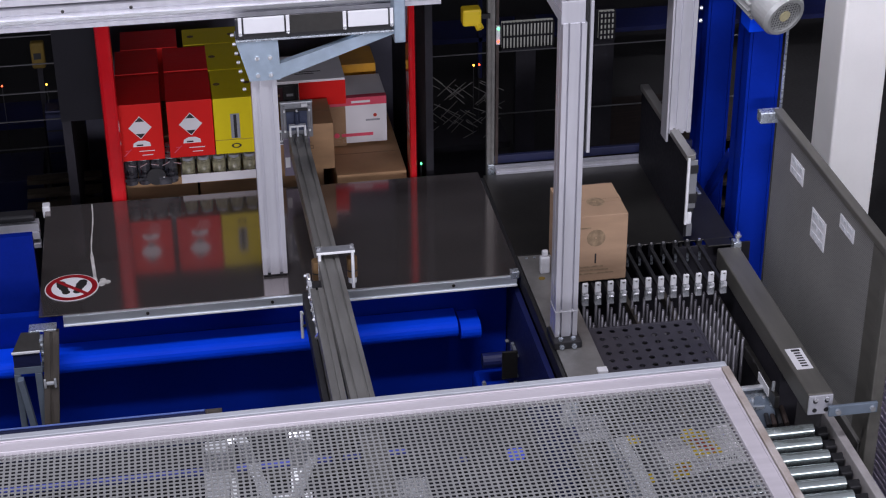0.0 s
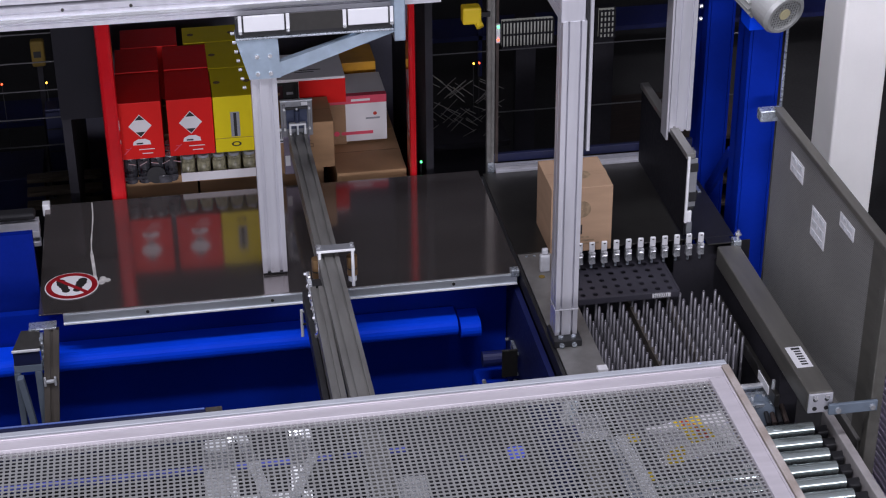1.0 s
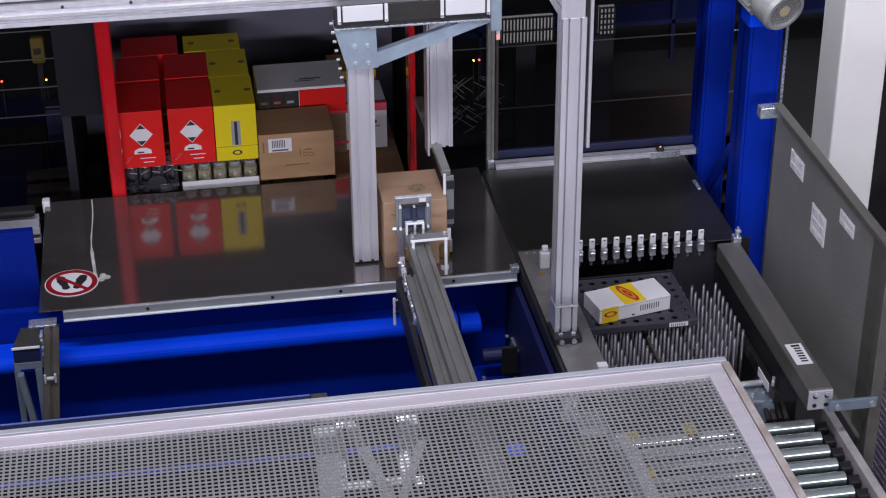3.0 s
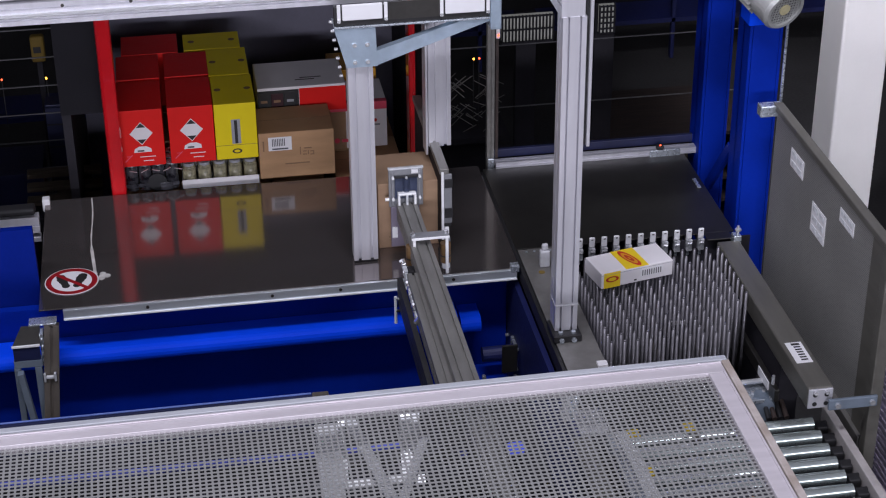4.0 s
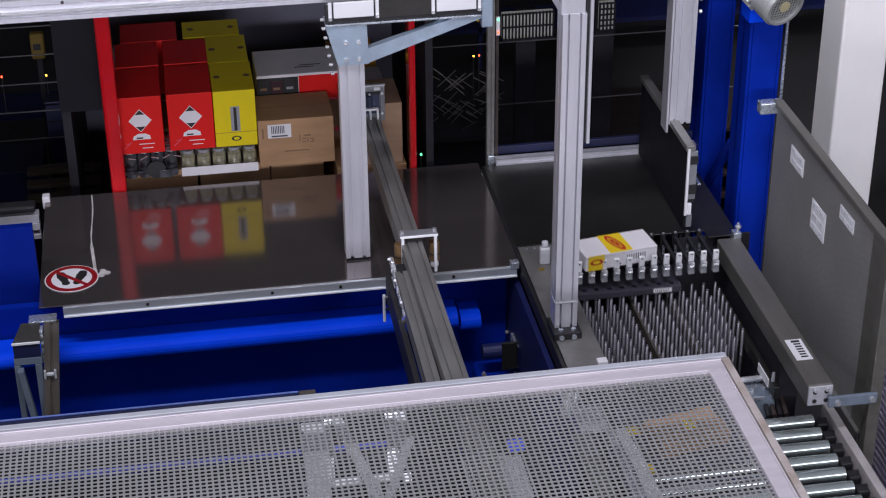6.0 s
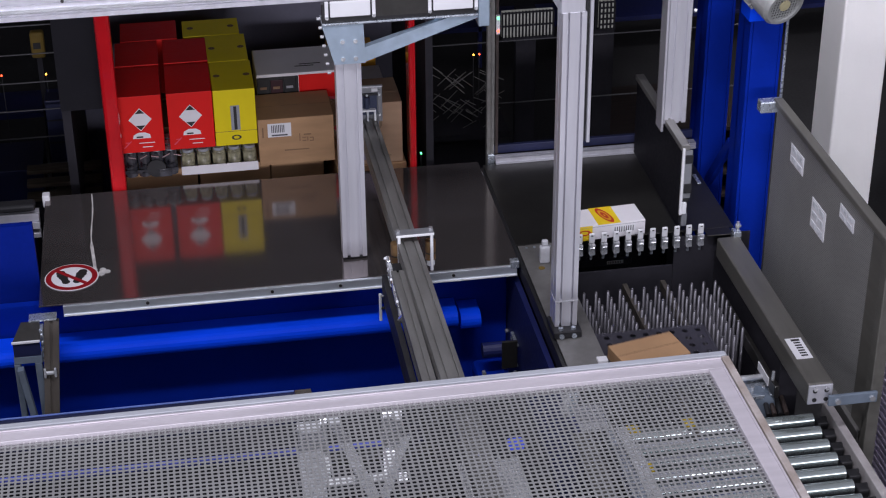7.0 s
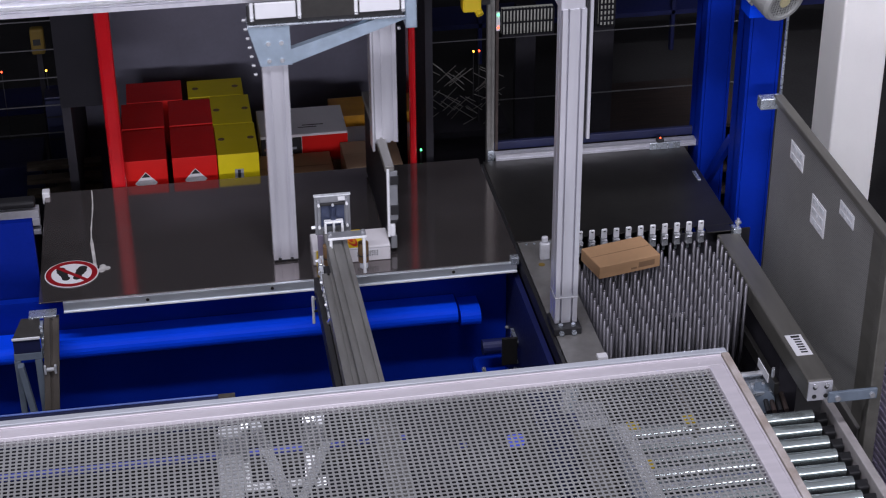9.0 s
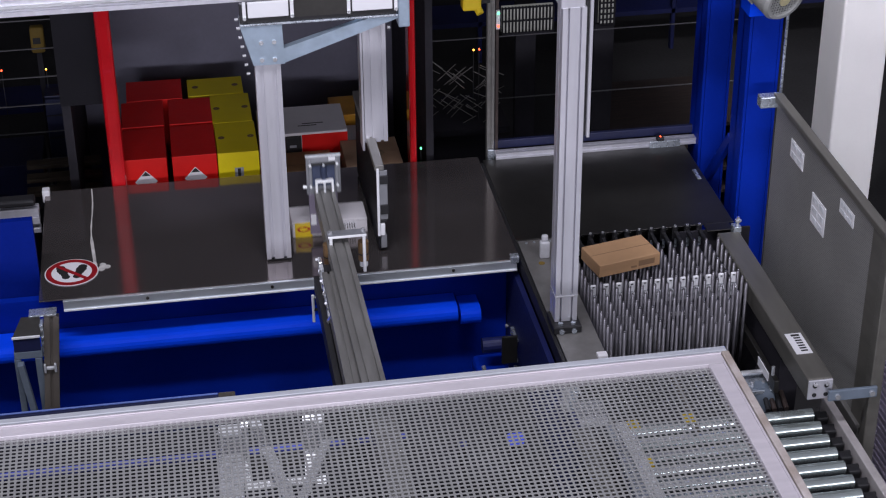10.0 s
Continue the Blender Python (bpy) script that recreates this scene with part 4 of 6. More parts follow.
def arm():
    """Cross carriage that carries the pushing rod."""
    t = thing("rod_carriage", (0.845, 5.49, 1.3), "grey aluminium cross carriage with a roller yoke", "carriage")
    part("guide_bar", profile(B(), (-0.085, -1.0, 0.155), (-0.085, -0.14, 0.155), 0.045, 0.06, 1, (0, 0, 1), 0.008, 0.008), ALU_DARK, t)
    part("left_cheek", box(B(), -0.122, -0.088, -1.0, 0.02, -0.03, 0.03, 0.012), BLACK, t)
    part("cable_strip", box(B(), -0.13, -0.111, -0.9, -0.05, 0.06, 0.12), BLACK, t)
    part("yoke_plate", box(B(), -0.07, 0.066, -0.012, 0.03, 0.245, 0.252, 0.002), PLATEGREY, t)
    part("yoke_edge", box(B(), -0.07, 0.066, -0.016, -0.0125, 0.243, 0.252, 0.001), BRIGHTBAR, t)
    for x in (-0.06, 0.057):
        part("yoke_side", cyl(B(), (x, -0.012, 0.10), (x, -0.012, 0.245), 0.006, 10), BRIGHTBAR, t)
        part("yoke_bolt", cyl(B(), (x, 0.01, 0.252), (x, 0.01, 0.262), 0.008, 8), CHROME, t)
    for x in (-0.068, 0.057):
        r = part("roller", cyl(B(), (x, 0.02, 0.13), (x, 0.02, 0.205), 0.019, 20), BRASS, t, "brass-coloured guide roller")
        part("groove", cyl(B(), (x, 0.02, 0.155), (x, 0.02, 0.16), 0.0195, 20), STEEL_DULL, r)
        part("roller_nut", cyl(B(), (x, 0.016, 0.108), (x, 0.016, 0.128), 0.015, 12), BRIGHTBAR, r)
    for k in range(8):
        part("chain_link", box(B(), -0.112, -0.097, -0.06 - 0.045 * k, -0.02 - 0.045 * k, 0.15 - 0.004 * k, 0.18 - 0.004 * k, 0.004), ZINC if k % 3 else CHROME, t)
    for k in range(5):
        part("fitting", cyl(B(), (-0.118 + 0.004 * (k % 2), -0.05 - 0.075 * k, 0.185), (-0.118, -0.065 - 0.075 * k, 0.195 - 0.01 * (k % 2)), 0.0045, 8), CHROME if k % 2 else ZINC, t)
    part("grip_knob", cyl(B(), (-0.105, -0.36, 0.12), (-0.09, -0.39, 0.16), 0.014, 12), CHROME, t)
    part("clevis", box(B(), -0.095, -0.05, -0.13, -0.06, 0.11, 0.17, 0.004), BLACK, t)
    part("side_handle", cyl(B(), (-0.135, -0.03, -0.08), (-0.135, -0.03, 0.03), 0.0055, 8), BRIGHTBAR, t)
    part("handle_arm", cyl(B(), (-0.135, -0.03, 0.02), (-0.10, -0.03, 0.02), 0.005, 8), CHROME, t)
    part("handle_arm", cyl(B(), (-0.135, -0.03, -0.03), (-0.10, -0.03, -0.03), 0.005, 8), BLACK, t)
    # rear drive under the cover
    def strip(name, p, q, w, mat, label="", thick=0.006):
        """A flat strip from p to q, as wide as w along x."""
        bm = B()
        vs = [bm.verts.new((c[0] + sx * w / 2, c[1], c[2] - dz)) for dz in (0, thick) for c in (p, q) for sx in (-1, 1)]
        for f in ((0, 1, 3, 2), (4, 6, 7, 5), (0, 4, 5, 1), (2, 3, 7, 6), (0, 2, 6, 4), (1, 5, 7, 3)):
            bm.faces.new([vs[k] for k in f])
        bmesh.ops.recalc_face_normals(bm, faces=bm.faces)
        return part(name, bm, mat, t, label)

    strip("drive_plate", (-0.477, -0.905, 0.118), (-0.503, -1.5, 0.118), 0.072, PALEPLATE, "pale grey drive plate")
    # The bright strips slope so that they catch the near lamp.
    strip("plate_edge", (-0.434, -0.957, 0.16), (-0.441, -1.115, 0.02), 0.021, BRIGHTPLATE, "bright folded edge")
    strip("bright_strut", (-0.238, -0.955, 0.16), (-0.249, -1.106, 0.04), 0.036, BRIGHTPLATE, "bright sloping strut")
    strip("strut_flange", (-0.202, -0.94, 0.15), (-0.222, -1.06, 0.05), 0.03, PALEPLATE)
    strip("drive_brace", (-0.409, -0.90, 0.14), (-0.325, -1.36, 0.14), 0.036, PALEPLATE, "grey diagonal brace")
    strip("drive_brace", (-0.19, -1.058, 0.14), (-0.301, -1.362, 0.14), 0.03, PALEPLATE)
    strip("cross_tie", (-0.354, -1.205, 0.115), (-0.354, -1.222, 0.10), 0.19, BRIGHTPLATE)
    strip("cross_tie", (-0.31, -0.905, 0.16), (-0.31, -0.918, 0.149), 0.19, BRIGHTPLATE)
    strip("end_fitting", (-0.227, -1.205, 0.11), (-0.227, -1.225, 0.095), 0.03, BRIGHTPLATE)
    for k in range(4):
        part("edge_screw", cyl(B(), (-0.517 - 0.005 * k, -0.96 - 0.09 * k, 0.118), (-0.517 - 0.005 * k, -0.965 - 0.09 * k, 0.13), 0.006, 8), CHROME, t)
    part("drive_link", box(B(), -0.434, -0.10, -1.02, -0.98, 0.02, 0.04, 0.002), STEEL_DULL, t)
    # trailing cable channel behind the cover's edge
    part("cable_channel", box(B(), -2.0, -0.505, -0.80, -0.735, 0.04, 0.122, 0.002), NAVY, t, "navy trailing cable channel")
    # Thin pale strip drawn as the edge's highlight.
    part("channel_edge", box(B(), -2.0, -0.505, -0.741, -0.735, 0.1225, 0.127, 0.001), EDGEGLEAM, t, "painted highlight along the channel's edge")
    part("channel_end", box(B(), -0.504, -0.45, -0.80, -0.735, 0.09, 0.128, 0.004), POSTGREY, t)
    return t


def rod():
    """The pushing rod and its head; the origin is at the head's foot."""
    t = thing("pushing_rod", (0.806, 5.83, 1.45), "grey slotted pushing rod with a bright metal head", "pusher")
    part("rod", profile(B(), (0.028, -2.6, 0.035), (0.0, -0.02, 0.035), 0.075, 0.07, 2, (0, 0, 1), 0.007, 0.008), ALU_DARK, t)
    h = part("head_plate", box(B(), -0.064, 0.064, -0.010, 0.0, 0.05, 0.205, 0.003), PLATEGREY, t, "grey push plate")
    part("recess", box(B(), -0.042, 0.042, -0.0125, -0.0105, 0.085, 0.178, 0.001), RECESS, h, "dark bluish recess")
    part("lock_bar", box(B(), -0.046, 0.046, -0.022, -0.013, 0.172, 0.182, 0.002), BLACK, h)
    for x in (-0.05, 0.05):
        part("side_rod", box(B(), x - 0.005, x + 0.005, -0.02, -0.011, 0.06, 0.195, 0.002), PLATEGREY, h)
        part("stud", cyl(B(), (x, -0.020, 0.09), (x, -0.03, 0.09), 0.005, 10), BRIGHTBAR, h)
        part("stud", cyl(B(), (x, -0.020, 0.178), (x, -0.03, 0.178), 0.005, 10), BRIGHTBAR, h)
    part("stud", cyl(B(), (0, -0.0225, 0.177), (0, -0.03, 0.177), 0.0045, 10), ZINC, h)
    part("top_lip", box(B(), -0.066, 0.066, -0.014, 0.002, 0.2055, 0.210, 0.001), ZINC, h)
    part("tag", box(B(), 0.02, 0.045, -0.018, -0.0105, 0.188, 0.202, 0.001), WHITEPL, h)
    part("cylinder", cyl(B(), (0, -0.024, 0.12), (0, -0.024, 0.17), 0.011, 14), RECESS, h)
    part("side_bolt", cyl(B(), (-0.064, -0.012, 0.085), (-0.078, -0.012, 0.085), 0.006, 8), BRIGHTBAR, h)
    part("lower_plate", box(B(), -0.058, 0.05, -0.008, 0.0, -0.12, 0.049, 0.003), FLAP, t, "purplish lower push plate")
    part("drive_saddle", box(B(), -0.014, 0.169, -2.45, -2.235, -0.056, -0.046, 0.003), PALEPLATE, t, "grey drive saddle with bolts")
    for x in (-0.004, 0.05, 0.11, 0.155):
        part("saddle_bolt", cyl(B(), (x, -2.245, -0.046), (x, -2.245, -0.036), 0.007, 8), CHROME, t)
    part("plate_tag", box(B(), -0.054, -0.034, -0.0095, -0.0082, -0.08, -0.035), WHITEPL, t)
    c = part("clamp", box(B(), -0.034, 0.034, -0.045, -0.024, 0.112, 0.12, 0.002), BRIGHTBAR, t, "bright U-shaped clamp")
    for x in (-0.03, 0.0, 0.03):
        part("clamp_leg", box(B(), x - 0.004, x + 0.004, -0.045, -0.024, 0.072, 0.1115, 0.001), BRIGHTBAR if x else ZINC, c)
    return t


def comb():
    """Comb of sliding fingers with upright paddles, that draws cases onto the table."""
    t = thing("finger_comb", (1.68, 5.755, 1.285), "comb of dark steel fingers with white plastic paddles", "comb")
    part("cross_bar", box(B(), -0.28, 0.27, 0.46, 0.50, -0.03, -0.01, 0.002), STEEL_DULL, t)
    fing = pad = low = hinge = None
    for k in range(12):
        x = -0.272 + 0.0475 * k
        if fing is None:
            fing = part("finger", box(B(), -0.007, 0.007, 0.0, 0.47, -0.012, 0.004, 0.002), BLACK, t)
            fing.location = (x, 0, 0)
            pad = part("paddle", box(B(), -0.0112, 0.0112, -0.011, -0.001, 0.012, 0.054, 0.0045), WHITEPL, t, "white plastic paddle")
            pad.location = (x, 0, 0)
            low = part("paddle_base", box(B(), -0.012, 0.012, -0.020, 0.002, -0.036, 0.0115, 0.003), MILKY, t, "milky paddle base")
            low.location = (x, 0, 0)
            hinge = part("hinge_pin", cyl(B(), (-0.008, -0.02, -0.002), (0.008, -0.02, -0.002), 0.005, 8), CHROME, t)
            hinge.location = (x, 0, 0)
            slit = part("paddle_slit", box(B(), -0.004, 0.004, -0.0125, -0.0108, 0.044, 0.0475), BLACK, t)
            slit.location = (x, 0, 0)
        else:
            for nm, o in (("finger", fing), ("paddle", pad), ("paddle_base", low), ("hinge_pin", hinge), ("paddle_slit", slit)):
                shared(nm, o.data, (x, 0, 0), t)
    return t


def pin_lift():
    t = thing("pin_lift", (1.67, 5.3, 1.19), "bed of upright steel lifting pins", "lift")
    part("base_plate", box(B(), -0.34, 0.28, -0.35, 0.30, -0.42, -0.40), DARK, t)
    first = None
    for i in range(13):
        for j in range(13):
            x, y = 0.272 - 0.0462 * i, 0.268 - 0.048 * j
            if j > (7, 8, 9)[min(i, 2)] and i < 3:
                continue
            if first is None:
                bm = cyl(B(), (0, 0, -0.40), (0, 0, -0.004), 0.0057, 10)
                cyl(bm, (0, 0, -0.004), (0, 0, 0.0), 0.0057, 10, 0.0038)
                first = part("pin", bm, PINM, t, smooth=True)
                first.location = (x, y, 0)
            else:
                shared("pin", first.data, (x, y, 0), t)
    return t


def bed_bars():
    t = thing("pin_bed", (1.67, 5.3, 0.95), "grey steel bars between the lifting pins", "frame")
    for x in (-0.052, 0.097):
        part("bar", box(B(), x - 0.009, x + 0.009, -0.6, 0.375, 0.16, 0.20, 0.002), POSTGREY, t)
    part("floor_plate", box(B(), -0.4, 0.3, -0.6, 0.5, -0.4, -0.38), DARK, t)
    part("side_sheet", box(B(), -0.394, -0.386, -0.6, 0.5, -0.38, 0.2), DARK, t)
    part("corner_sheet", box(B(), 0.16, 0.46, 0.452, 0.459, -0.38, 0.335), DARK, t)
    part("rear_sheet", box(B(), -0.38, 0.40, 0.46, 0.47, -0.38, 0.21), DARK, t)
    return t


bed_bars()


def tray(label):
    """Perforated case tray; the origin is at the middle of its front edge, at its upper side."""
    t = thing("case_tray", (1.572, 5.31, 1.215), label, "tray", "case trays")
    perforated("deck", -0.215, 0.215, 0.004, 0.34, 0.0, 0.0475, 0.048, 0.0115, 0.004, TRAYM, t)
    for nm, b in (("front_rim", (-0.22, 0.22, -0.004, 0.006, -0.024, 0.002)), ("back_rim", (-0.22, 0.22, 0.338, 0.348, -0.024, 0.002)),
                  ("left_rim", (-0.224, -0.214, 0.007, 0.337, -0.024, 0.002)), ("right_rim", (0.214, 0.224, 0.007, 0.337, -0.024, 0.002))):
        part(nm, box(B(), *b, 0.002), TRAYM, t)
    part("label_strip", box(B(), 0.115, 0.185, -0.0055, -0.0042, -0.018, -0.002), PAPER, t, "white code label")
    for k in range(8):
        part("code_bar", box(B(), 0.122 + 0.007 * k, 0.1245 + 0.007 * k, -0.0064, -0.0056, -0.015, -0.005), INK, t)
    return t


# ================================================================ cases


def carton(name, at, w, d, h, mat, label, bevel=0.003, tape=True, yaw=0, category="carton"):
    """A closed carton; the origin is at the middle of its bottom."""
    t = thing(name, at, label, category)
    bm = box(B(), -w / 2, w / 2, -d / 2, d / 2, 0, h, bevel)
    part("body", bm, mat, t)
    if tape:
        part("flap_seam", box(B(), -w / 2 + 0.004, w / 2 - 0.004, -0.001, 0.001, h, h + 0.0006), PRINT, t)
    return t


def ring_mark(bm, c, r, axis, thick=0.0008, inner=0.8):
    """A flat printed ring on a side (axis y) or on the top (axis z)."""
    n = 20
    a, b = [], []
    for k in range(n):
        s, q = math.cos(2 * math.pi * k / n), math.sin(2 * math.pi * k / n)
        for lst, rr in ((a, r * inner), (b, r)):
            lst.append(bm.verts.new((c[0] + rr * s, c[1], c[2] + rr * q) if axis == "y" else (c[0] + rr * s, c[1] + rr * q, c[2])))
    for k in range(n):
        bm.faces.new((a[k], b[k], b[(k + 1) % n], a[(k + 1) % n]))
    return bm


def tall_case(at):
    w, d, h = 0.236, 0.25, 0.272
    t = carton("tall_carton", at, w, d, h, PALECARD, "tall brown cardboard carton with a round print")
    y = -d / 2 - 0.0006
    part("round_print", ring_mark(B(), (0.0, y, 0.18), 0.035, "y", inner=0.1), FAINT, t)
    part("up_arrow", box(B(), -0.003, 0.003, y - 0.0004, y + 0.0004, 0.075, 0.115), INK, t, "black arrow print")
    part("text_bar", box(B(), -0.09, -0.02, y - 0.0004, y + 0.0004, 0.22, 0.226), FAINT, t)
    for k in range(3):
        part("text_bar", box(B(), -0.08, 0.07 - 0.02 * k, y - 0.0004, y + 0.0004, 0.03 + 0.014 * k, 0.037 + 0.014 * k), FAINT, t)
    part("tape", box(B(), -w / 2, w / 2, -0.022, 0.022, h + 0.0002, h + 0.0006), PALECARD, t)
    part("top_print", ring_mark(B(), (0.02, -0.02, h + 0.0008), 0.034, "z", inner=0.1), FAINT, t)
    return t


def white_case(at):
    w, d, h = 0.286, 0.135, 0.062
    t = carton("white_carton", at, w, d, h, WHITEBOX, "flat white carton with yellow panels and red print", tape=False)
    part("top_panel", box(B(), -0.045, 0.045, -d / 2, d / 2, h, h + 0.0006), YELLOW, t, "yellow printed panel")
    for nm, r, inner, up, mat in (("emblem_fill", 0.033, 0.05, 0.0010, ORANGE), ("top_emblem", 0.036, 0.72, 0.0016, REDPR), ("emblem_script", 0.016, 0.3, 0.0016, REDPR)):
        bm = ring_mark(B(), (0, 0, h + up), r, "z", inner=inner)
        for v in bm.verts:
            x, y = v.co.x * 0.55, v.co.y * 1.75
            v.co.x, v.co.y = x * 0.96 - y * 0.26, y * 0.96 + x * 0.26
        part(nm, bm, mat, t, "dark red oval emblem" if nm == "top_emblem" else "")
    part("front_panel", box(B(), -w / 2 + 0.01, -w / 2 + 0.075, -d / 2 - 0.0006, -d / 2, 0.0, h), YELLOW, t, "yellow front panel")
    bm = ring_mark(B(), (-w / 2 + 0.043, -d / 2 - 0.0012, 0.034), 0.026, "y", inner=0.62)
    for v in bm.verts:
        v.co.z = 0.034 + (v.co.z - 0.034) * 0.45
    part("front_emblem", bm, REDPR, t, "red oval emblem")
    s = part("code_label", box(B(), 0.01, 0.105, -d / 2 - 0.0006, -d / 2, 0.018, 0.05), PAPER, t, "white label with code bars")
    for k in range(9):
        part("code_bar", box(B(), 0.02 + 0.009 * k, 0.0235 + 0.009 * k, -d / 2 - 0.0014, -d / 2 - 0.0007, 0.022, 0.045), ALU_SLOT, s)
    part("small_mark", box(B(), -0.012, -0.002, -d / 2 - 0.0006, -d / 2, 0.008, 0.014), INK, t)
    part("lid_edge", box(B(), -w / 2, w / 2, -d / 2 - 0.0008, -d / 2 - 0.0002, h - 0.008, h - 0.007), CLEARPL, t)
    return t


def flat_case(at):
    w, d, h = 0.245, 0.15, 0.05
    t = carton("flat_carton", at, w, d, h, CARD, "flat brown cardboard carton with a dark print")
    part("print_block", box(B(), 0.035, 0.10, -d / 2 - 0.0006, -d / 2, 0.014, 0.036), PRINT, t)
    part("print_bar", box(B(), 0.005, 0.028, -d / 2 - 0.0006, -d / 2, 0.012, 0.02), PRINT, t)
    return t


STACK = []


def stacked(t):
    STACK.append((t, t.matrix_basis.copy()))
    return t


def red_carton(x0, x1, y0, y1, z0, z1, marked):
    w, d, h = x1 - x0, y1 - y0, z1 - z0
    t = stacked(carton("red_carton", ((x0 + x1) / 2, (y0 + y1) / 2, z0), w, d, h, REDBOX,
                       "glossy red carton with a white diamond print" if marked else "glossy red carton in the rear of the stack", tape=False))
    t["group"] = "red cartons on the pallet"
    part("lid_edge", box(B(), -w / 2 + 0.003, w / 2 - 0.003, -d / 2 - 0.0008, -d / 2 + 0.004, h - 0.001, h + 0.0008), REDBOX, t)
    if not marked:
        return t
    y = -d / 2 - 0.0008

    def poly(name, pts, mat, yy, label=""):
        bm = B()
        bm.faces.new([bm.verts.new((px, yy, pz)) for px, pz in pts])
        bmesh.ops.recalc_face_normals(bm, faces=bm.faces)
        return part(name, bm, mat, t, label)

    c = 0.145
    poly("diamond", [(-0.046, c), (0, c - 0.05), (0.046, c), (0, c + 0.05)], WHITEBOX, y, "white diamond print")
    poly("diamond_top", [(-0.019, c + 0.026), (0.019, c + 0.026), (0, c + 0.046)], INK, y - 0.0006)
    poly("diamond_foot", [(-0.019, c - 0.026), (0.019, c - 0.026), (0, c - 0.046)], INK, y - 0.0006)
    poly("crest", [(-0.035, 0.062), (0.037, 0.062), (0.034, 0.078), (0.016, 0.088), (-0.012, 0.088), (-0.031, 0.078)], WHITEBOX, y)
    poly("crest_mark", [(-0.02, 0.0655), (0.006, 0.0655), (0.006, 0.072), (-0.02, 0.072)], INK, y - 0.0006)
    for k, (a, b) in enumerate(((-0.012, 0.05), (0.0, 0.042))):
        poly("text_bar", [(a, 0.040 - 0.018 * k), (b, 0.040 - 0.018 * k), (b, 0.0435 - 0.018 * k), (a, 0.0435 - 0.018 * k)], WHITEBOX, y)
    poly("script_mark", [(-0.075, 0.024), (-0.07, 0.022), (-0.04, 0.052), (-0.043, 0.054)], PINK, y)
    poly("script_mark", [(-0.065, 0.045), (-0.045, 0.045), (-0.045, 0.048), (-0.065, 0.048)], PINK, y)
    return t


def yellow_carton(x0, x1, y0, y1, z0, z1, marked):
    w, d, h = x1 - x0, y1 - y0, z1 - z0
    t = stacked(carton("yellow_carton", ((x0 + x1) / 2, (y0 + y1) / 2, z0), w, d, h, YELBOX,
                       "yellow carton with a narrow window print" if marked else "yellow carton with small dark emblems on top", tape=False))
    t["group"] = "yellow cartons on the pallet"
    for s in (-1, 1):
        bm = ring_mark(B(), (s * w * 0.36, 0, h + 0.0008), 0.014, "z", inner=0.1)
        part("top_emblem", bm, PRINT, t)
    if marked:
        y = -d / 2 - 0.0008
        part("window_print", box(B(), -0.018, 0.018, y - 0.0004, y + 0.0004, 0.068, 0.176), CLEARPL, t, "pale window print")
        part("bottle_print", box(B(), -0.006, 0.006, y - 0.0012, y - 0.0005, 0.07, 0.172), INK, t)
        part("fold_line", box(B(), -w / 2, w / 2, y - 0.0004, y + 0.0004, 0.062, 0.0635), PRINT, t)
        bm = ring_mark(B(), (0, y, 0.035), 0.02, "y", inner=0.6)
        for v in bm.verts:
            v.co.z = 0.035 + (v.co.z - 0.035) * 0.55
        part("emblem", bm, INK, t, "dark oval emblem")
    return t


def jar_tray(x0, x1, y0, y1, z0):
    w, d = x1 - x0, y1 - y0
    t = stacked(thing("jar_tray", ((x0 + x1) / 2, (y0 + y1) / 2, z0), "white cardboard tray full of small jars", "tray"))
    part("floor", box(B(), -w / 2, w / 2, -d / 2, d / 2, 0, 0.004), WHITEBOX, t)
    part("front_wall", box(B(), -w / 2, w / 2, -d / 2 - 0.003, -d / 2, 0, 0.038), WHITEBOX, t)
    part("back_wall", box(B(), -w / 2, w / 2, d / 2, d / 2 + 0.003, 0, 0.038), WHITEBOX, t)
    jar = lid = None
    for i in range(5):
        for j in range(2):
            x, y = -w / 2 + w * (i + 0.5) / 5, -d / 2 + 0.031 + 0.062 * j
            if jar is None:
                bm = cyl(B(), (0, 0, 0.005), (0, 0, 0.08), 0.027, 16)
                cyl(bm, (0, 0, 0.08), (0, 0, 0.092), 0.027, 16, 0.022)
                jar = part("jar", bm, JAR, t, "glass jar with pale contents", smooth=True)
                jar.location = (x, y, 0)
                lid = part("lid", cyl(B(), (0, 0, 0.0925), (0, 0, 0.104), 0.023, 16), CLEARPL, t)
                lid.location = (x, y, 0)
            else:
                shared("jar", jar.data, (x, y, 0), t)
                shared("lid", lid.data, (x, y, 0), t)
    return t


